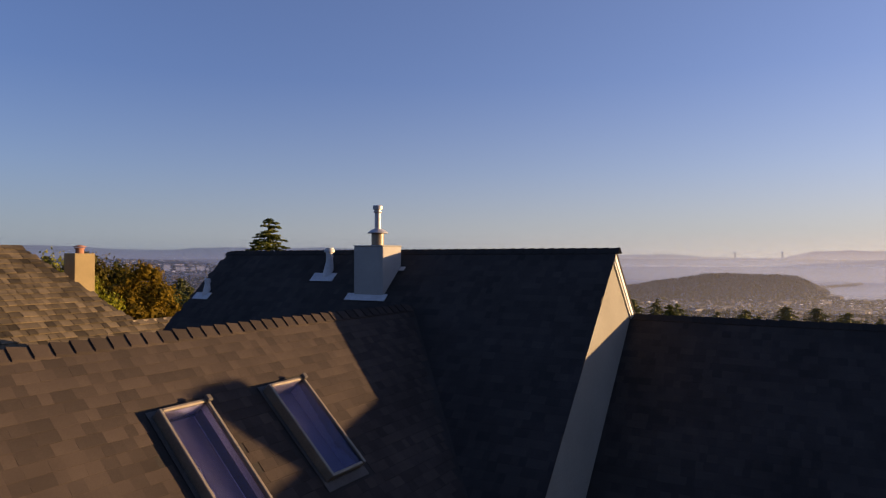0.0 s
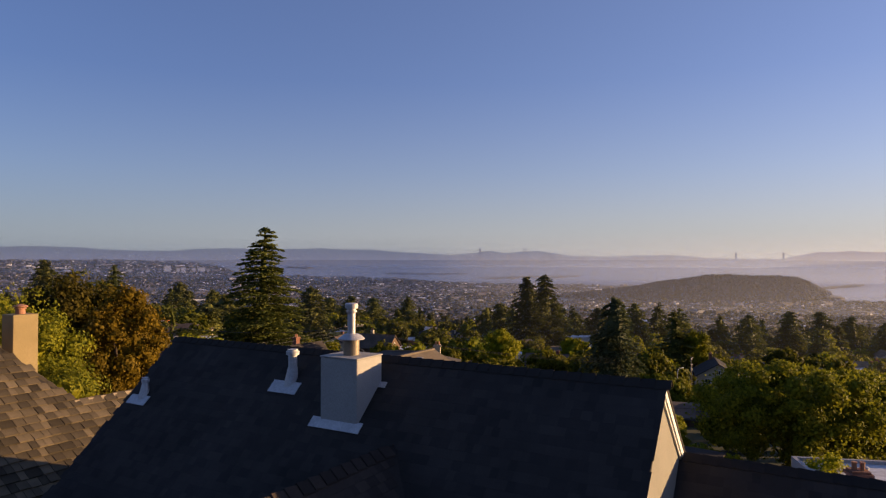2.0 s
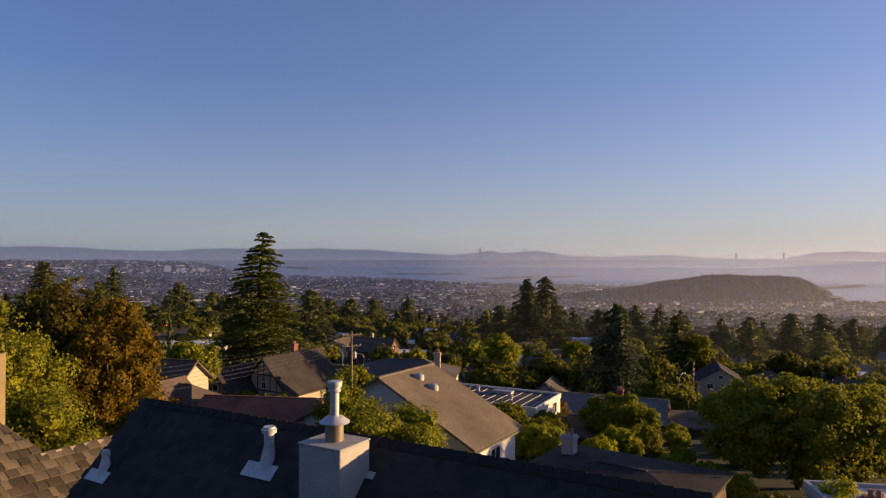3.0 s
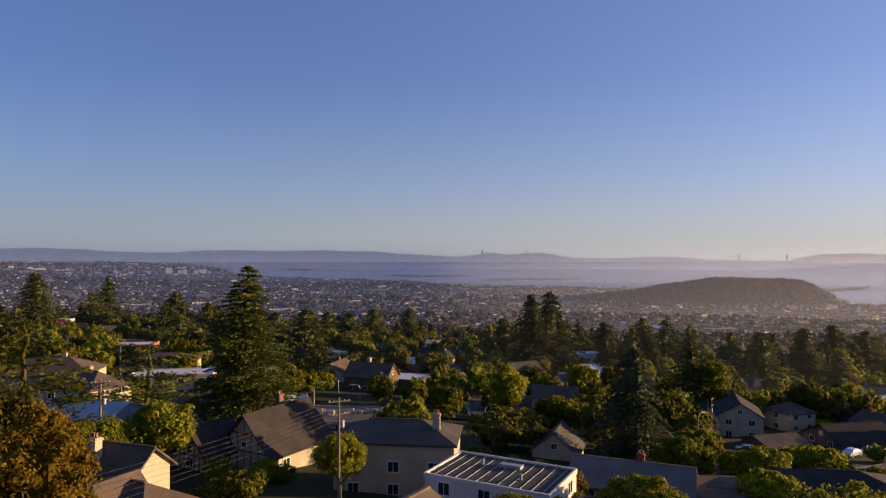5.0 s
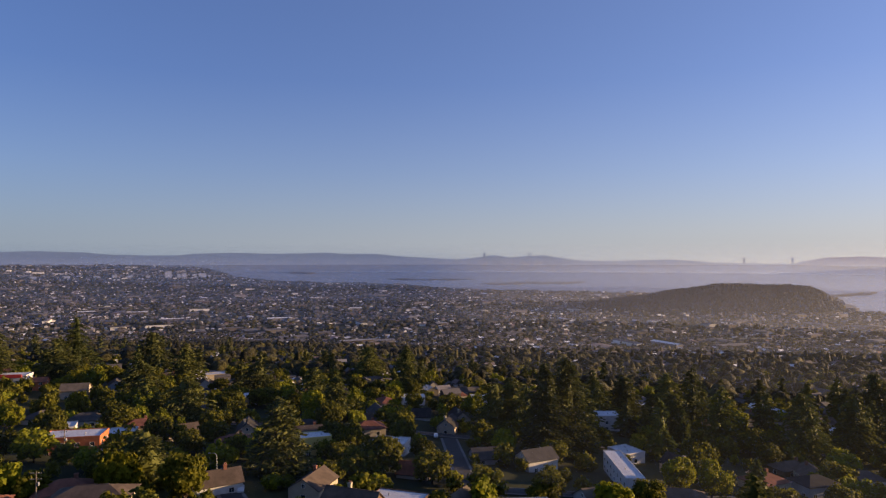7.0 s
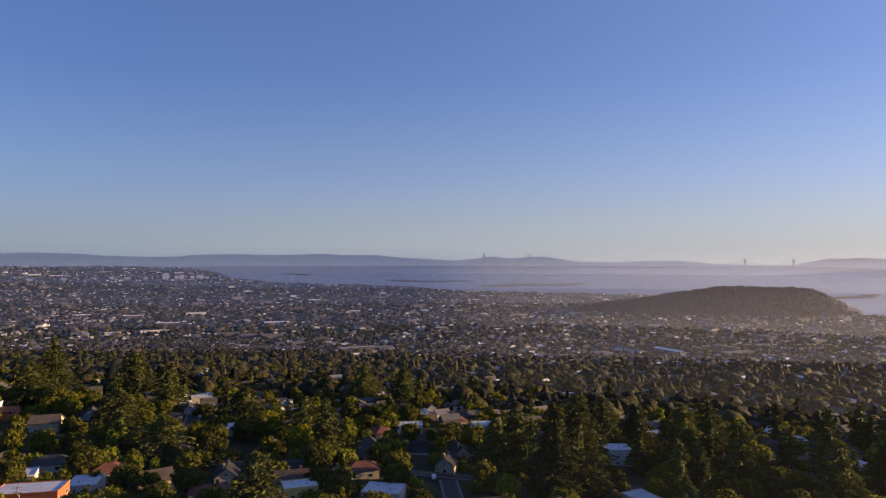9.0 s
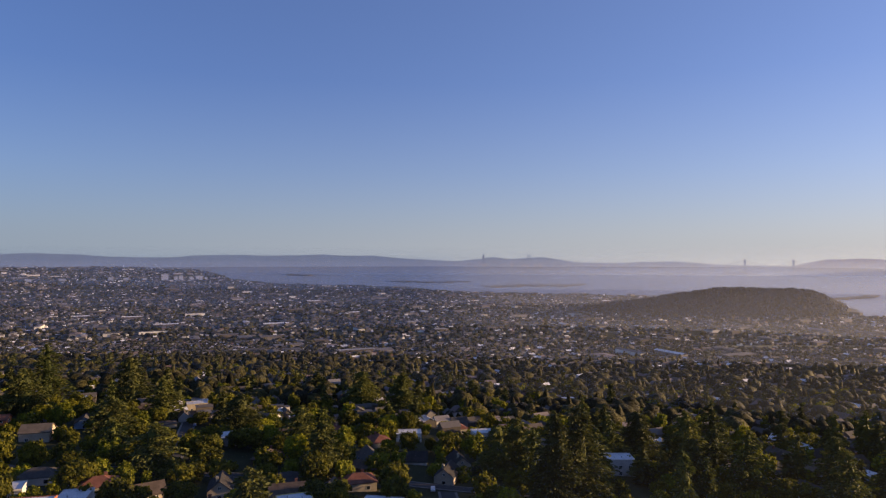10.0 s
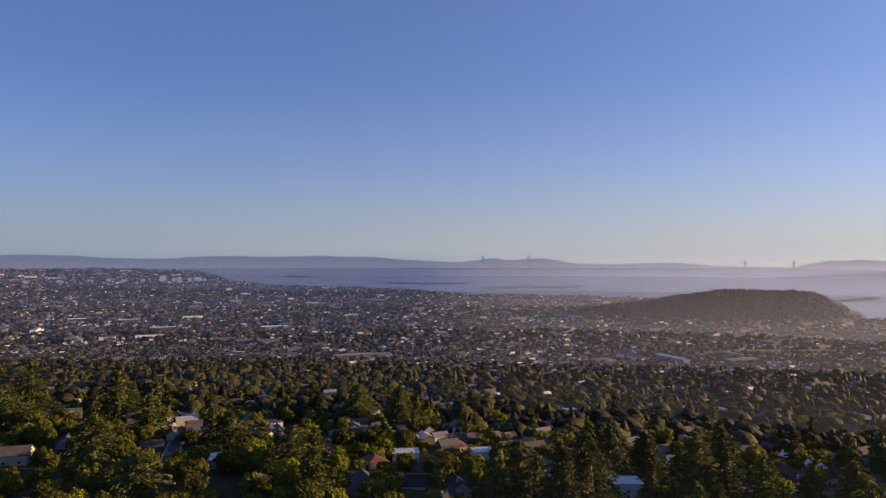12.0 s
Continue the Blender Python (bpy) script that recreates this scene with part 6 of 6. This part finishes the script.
def caps(parent, start, along, n, step, half, mat, name="ridge_cap", lift=0.012, slope=45.0, thick=0.026):
    """Overlapping bent ridge caps."""
    bm = bmesh.new()
    c, s_ = math.cos(radians(slope)), math.sin(radians(slope))
    L = step + 0.05
    for t0, t1 in ((0.0, 0.0),):
        top = [(-half * c, 0, -half * s_), (0, 0, 0), (half * c, 0, -half * s_)]
        vs = []
        for yy, up in ((0, 0.004), (L, thick + 0.012)):
            for p in top:
                vs.append(bm.verts.new((p[0], yy, p[2] + up)))
            for p in top:
                vs.append(bm.verts.new((p[0], yy, p[2] + up - thick)))
        a, b_ = vs[:6], vs[6:]
        for i in (0, 1):
            bm.faces.new((a[i], a[i + 1], b_[i + 1], b_[i]))
            bm.faces.new((a[3 + i], b_[3 + i], b_[4 + i], a[4 + i]))
            bm.faces.new((b_[i], b_[i + 1], b_[i + 4], b_[i + 3]))
        bm.faces.new((a[0], b_[0], b_[3], a[3]))
        bm.faces.new((a[2], a[5], b_[5], b_[2]))
    me = bpy.data.meshes.new(name)
    finish(bm).to_mesh(me)
    bm.free()
    me.materials.append(mat)
    d = Vector(along).normalized()
    turn = math.degrees(math.atan2(d.y, d.x)) - 90
    for i in range(n):
        p = Vector(start) + d * (i * step)
        ob = new(name, me)
        ob.parent = parent
        ob.matrix_local = pose(p.x, p.y, p.z + lift, 0, 0, turn)
    return me


caps(roof_cross, (CR_A, -1.25, CR_Z), (0, -1, 0), 57, 0.20, 0.17, M["shingle"], lift=0.016, thick=0.028)
caps(roof_main, (LEFT, 0, RIDGE), (1, 0, 0), 48, 0.20, 0.15, M["shingle_cap"], thick=0.012)
caps(roof_wing, (8.9, WG_B, WG_Z), (-1, 0, 0), 45, 0.20, 0.15, M["shingle_cap"], thick=0.012)


# skylights
def skylight(b0, b1):
    """A glazed roof window: kerb, metal frame, pane, plastered shaft under it."""
    fr = slope_frame(cr(SA0, b1), (0, -1, 0), (S2, 0, -S2))
    if (fr.to_3x3() @ Vector((1, 0, 0))).y > 0:
        fr = slope_frame(cr(SA0, b0), (0, 1, 0), (S2, 0, -S2))
    w, L = b1 - b0, (SA1 - SA0) / S2
    win = part("skylight", boxed((0, -0.001, -0.3), (0.001, 0, -0.29)), M["skyframe"], home, "metal-framed skylight set in the shingles", m=fr)
    bm = bmesh.new()
    up, t = 0.15, 0.04
    for lo, hi in (((-t, -L - t, -0.16), (0, t, up)), ((w, -L - t, -0.16), (w + t, t, up)), ((0, 0, -0.16), (w, t, up)), ((0, -L - t, -0.16), (w, -L, up - 0.02))):
        box(bm, lo, hi, bevel=0.008)
    part("frame", bm, M["skyframe"], win, "weathered bronze metal frame")
    part("pane", boxed((0, -L, up - 0.04), (w, 0, up - 0.028)), M["sky_glass"], win, "double glazing tinted like reflected violet sky").visible_shadow = False
    bm = bmesh.new()
    for lo, hi in (((-0.02, -L - 0.02, -1.3), (0, 0.02, up - 0.06)), ((w, -L - 0.02, -1.3), (w + 0.02, 0.02, up - 0.06)), ((0, 0, -1.3), (w, 0.02, up - 0.06)), ((0, -L - 0.02, -1.3), (w, -L, up - 0.06)), ((0, -L, -1.32), (w, 0, -1.3))):
        box(bm, lo, hi)
    part("shaft", bm, M["shaft"], win, "white plastered light shaft")
    for lo, hi in (((-0.09, 0.045, 0.012), (w + 0.09, 0.10, 0.018)), ((-0.10, -L - 0.16, 0.014), (w + 0.10, -L - 0.045, 0.022)), ((-0.09, -L - 0.045, 0.012), (-0.045, 0.045, 0.018)), ((w + 0.045, -L - 0.045, 0.012), (w + 0.09, 0.045, 0.018))):
        part("flashing", boxed(lo, hi), M["trim"], win)
    part("shade_box", boxed((w - 0.02, -0.02, up), (w + 0.05, 0.06, up + 0.05), bevel=0.01), M["trim"], win)


for lo, hi in SKY:
    skylight(lo, hi)

# chimney of the main slope
CA0, CA1, CB0, CB1 = -4.98, -4.27, -0.98, -0.34
CT = (0.23 - HB) / PITCH
bm = boxed((CA0, CB0, CT - 1.6), (CA1, CB1, CT), bevel=0.012)
box(bm, (CA0 - 0.012, CB0 - 0.012, CT), (CA1 + 0.012, CB1 + 0.012, CT + 0.02), bevel=0.006)
chim = part("chimney", bm, M["chimney_grey"], home, "grey stucco chimney with a steel flue")
cx, cy = (CA0 + CA1) / 2 + 0.0, (CB0 + CB1) / 2
part("flue_base", lathe(bmesh.new(), [(0.125, 0.0), (0.125, 0.30), (0.12, 0.30)], (cx, cy, CT), 28), M["skyframe"], chim, "wide weathered flue collar")
part("storm_collar", lathe(bmesh.new(), [(0.205, 0.0), (0.21, 0.015), (0.12, 0.085), (0.07, 0.10)], (cx, cy, CT + 0.28), 28), M["steel"], chim, "conical steel storm collar")
part("flue_pipe", lathe(bmesh.new(), [(0.062, 0.0), (0.062, 0.40)], (cx, cy, CT + 0.36), 24), M["steel"], chim, "narrow steel flue pipe")
bm = lathe(bmesh.new(), [(0.07, 0.0), (0.085, 0.02), (0.085, 0.045), (0.07, 0.05), (0.07, 0.075), (0.10, 0.08), (0.102, 0.15), (0.09, 0.165), (0.05, 0.17)], (cx, cy, CT + 0.72), 24)
part("flue_cap", bm, M["steel"], chim, "banded steel flue cap")


def main_frame(a, b):
    return slope_frame((a, b, RIDGE + b), (1, 0, 0), (0, -S2, -S2))


fl = main_frame(CA0, CB0)
for lo, hi in (((-0.16, -0.13, 0.018), (CA1 - CA0 + 0.10, 0.06, 0.030)), ((CA1 - CA0 + 0.01, 0.75, 0.018), (CA1 - CA0 + 0.14, 0.86, 0.030))):
    part("flashing", boxed(lo, hi), M["flashing"], chim, "pale metal step flashing", m=fl)


def roof_vent(a, b, rad, h, plate):
    """A pipe vent with its flashing plate and a flared boot."""
    z = RIDGE + b
    v = part("roof_vent", lathe(bmesh.new(), [(rad * 1.05, -0.2), (rad, h - 0.08), (rad * 1.45, h - 0.07), (rad * 1.5, h - 0.01), (rad * 1.2, h), (rad * 1.15, h + 0.03)], (a, b, z), 22), M["flashing"], home, "pale painted metal pipe vent with a cap")
    bm = bmesh.new()
    m_ = main_frame(a, b)
    box(bm, (-plate * 0.72, -plate * 0.62, 0.012), (plate * 0.5, -plate * 0.12, 0.022), m_)
    n = 14
    lo_, hi_ = [], []
    for i in range(n):
        q = 2 * math.pi * i / n
        lo_.append(bm.verts.new(m_ @ Vector((plate * 0.24 * math.cos(q) - 0.01, plate * 0.34 * math.sin(q) - 0.03, 0.015))))
        hi_.append(bm.verts.new((a + rad * 1.12 * math.cos(q), b + rad * 1.12 * math.sin(q), z + 0.22)))
    for i in range(n):
        bm.faces.new((lo_[i], lo_[(i + 1) % n], hi_[(i + 1) % n], hi_[i]))
    part("boot", bm, M["flashing"], v)


roof_vent(-6.02, -0.48, 0.075, 0.52, 0.50)
roof_vent(-9.22, -1.00, 0.05, 0.30, 0.42)


# stack of the wing: unseen, its form assumed, added for its cast shadow
bm = boxed((5.9, 1.0, WG_Z - 1.0), (6.35, 1.5, WG_Z + 1.05), bevel=0.01)
part("chimney", bm, M["chimney_grey"], home, "assumed unseen chimney that shades the sunny slope")


# ---- the neighbour's shake-roofed house ----
NX, NY, NB = -9.28, 19.65, -10.4
near = thing("shake_house", (NX, NY, NB), "house with a weathered cedar shake roof", "house", turn=-32)
NZ = -1.93 - NB
NW = 2.8                                   # how far the low ridge runs
NT = 0.62                                  # slope of the roof
ns = math.hypot(1, NT)


def npt(o, b):
    """A point of the slope: o out from the low ridge, b along it."""
    return (o, b, NZ - o * NT)


UP, HIPB = -3.72, -1.55                    # the upper ridge: how far back, and where its hip begins
bm = bmesh.new()
solid(bm, [npt(0, 0), npt(0, NW), npt(4.4, NW), npt(4.4, -11.0), npt(UP, -11.0), npt(UP, HIPB)], 0.12)
shake_roof = part("roof", finish(bm), M["underlay"], near, "weathered cedar shake roof with mossy courses")
bm = bmesh.new()
hip_top = npt(UP, HIPB)
solid(bm, [npt(0, 0), hip_top, (UP - 3.6, HIPB + 1.4, NZ)], 0.12)
solid(bm, [hip_top, (UP, -11.0, hip_top[2]), (UP - 4.4, -11.0, hip_top[2] - 4.4 * NT), (UP - 4.4, HIPB + 1.0, hip_top[2] - 4.4 * NT)], 0.12)
solid(bm, [npt(0, 0), npt(0, NW), (-3.6, NW, NZ - 3.6 * NT), (-3.6, 0.0, NZ - 3.6 * NT)], 0.12)
part("roof", finish(bm), M["shake_joined"], near)
bm = bmesh.new()
box(bm, (-3.3, -0.5, 0), (3.9, NW - 0.3, NZ - 3.3 * NT - 0.4))
box(bm, (UP - 3.8, -10.6, 0), (3.88, -0.6, NZ - 4.0 * NT - 0.2))
part("wall", bm, M["tan_stucco"], near)
# chimney
bm = boxed((-3.84, -0.08, NZ - 1.6), (-3.19, 0.60, NZ + 2.08), bevel=0.015)
nch = part("chimney", bm, M["tan_stucco"], near, "square tan stucco chimney")
part("chimney_pot", lathe(bmesh.new(), [(0.13, 0), (0.125, 0.14), (0.16, 0.15), (0.16, 0.18), (0.12, 0.19)], (-3.51, 0.26, NZ + 2.08), 18), M["terracotta"], nch, "round terracotta pot")
part("pot_cap", lathe(bmesh.new(), [(0.20, 0), (0.20, 0.02), (0.06, 0.07)], (-3.51, 0.26, NZ + 2.29), 18), M["terracotta"], nch)


def keep_shake(u, s):
    b, o = NW - u, UP + s / ns
    if o > 4.35:
        return False
    if b > 0:
        return o > 0.03
    return o > UP * min(1.0, -b / -HIPB) + 0.05


lay(shake_roof, (UP, NW, NZ - UP * NT), (0, -1, 0), (1 / ns, 0, -NT / ns), 13.5, (4.35 - UP) * ns, 0.27, [0.16, 0.23, 0.31], 0.034, (M["shake"], M["shake_joined"]), keep_shake,
    lambda u, s: u < 6.0 and 2.6 < s < 8.0, 6, ("shake", "shake_cover"), overlap=0.012, rough=0.008, limit=300)
caps(shake_roof, npt(0, NW - 0.1), (0, -1, 0), 8, 0.34, 0.13, M["moss"], "ridge_cap", slope=32, thick=0.025)
hd = Vector(hip_top) - Vector(npt(0, 0))
n_hip = int(hd.length / 0.3)
hipm = caps(shake_roof, (0, 0, 0), (0, 1, 0), 0, 0.30, 0.11, M["shake"], "ridge_cap", slope=30, thick=0.02)
q_ = hd.normalized()
for i in range(n_hip):
    ob = new("ridge_cap", hipm)
    ob.parent = shake_roof
    p = Vector(npt(0, 0)) + q_ * (i * 0.30)
    x_ = q_.cross(Vector((0, 0, 1))).normalized()
    mm = Matrix((x_, q_, x_.cross(q_))).transposed().to_4x4()
    mm.translation = p + Vector((0, 0, 0.012))
    ob.matrix_local = mm
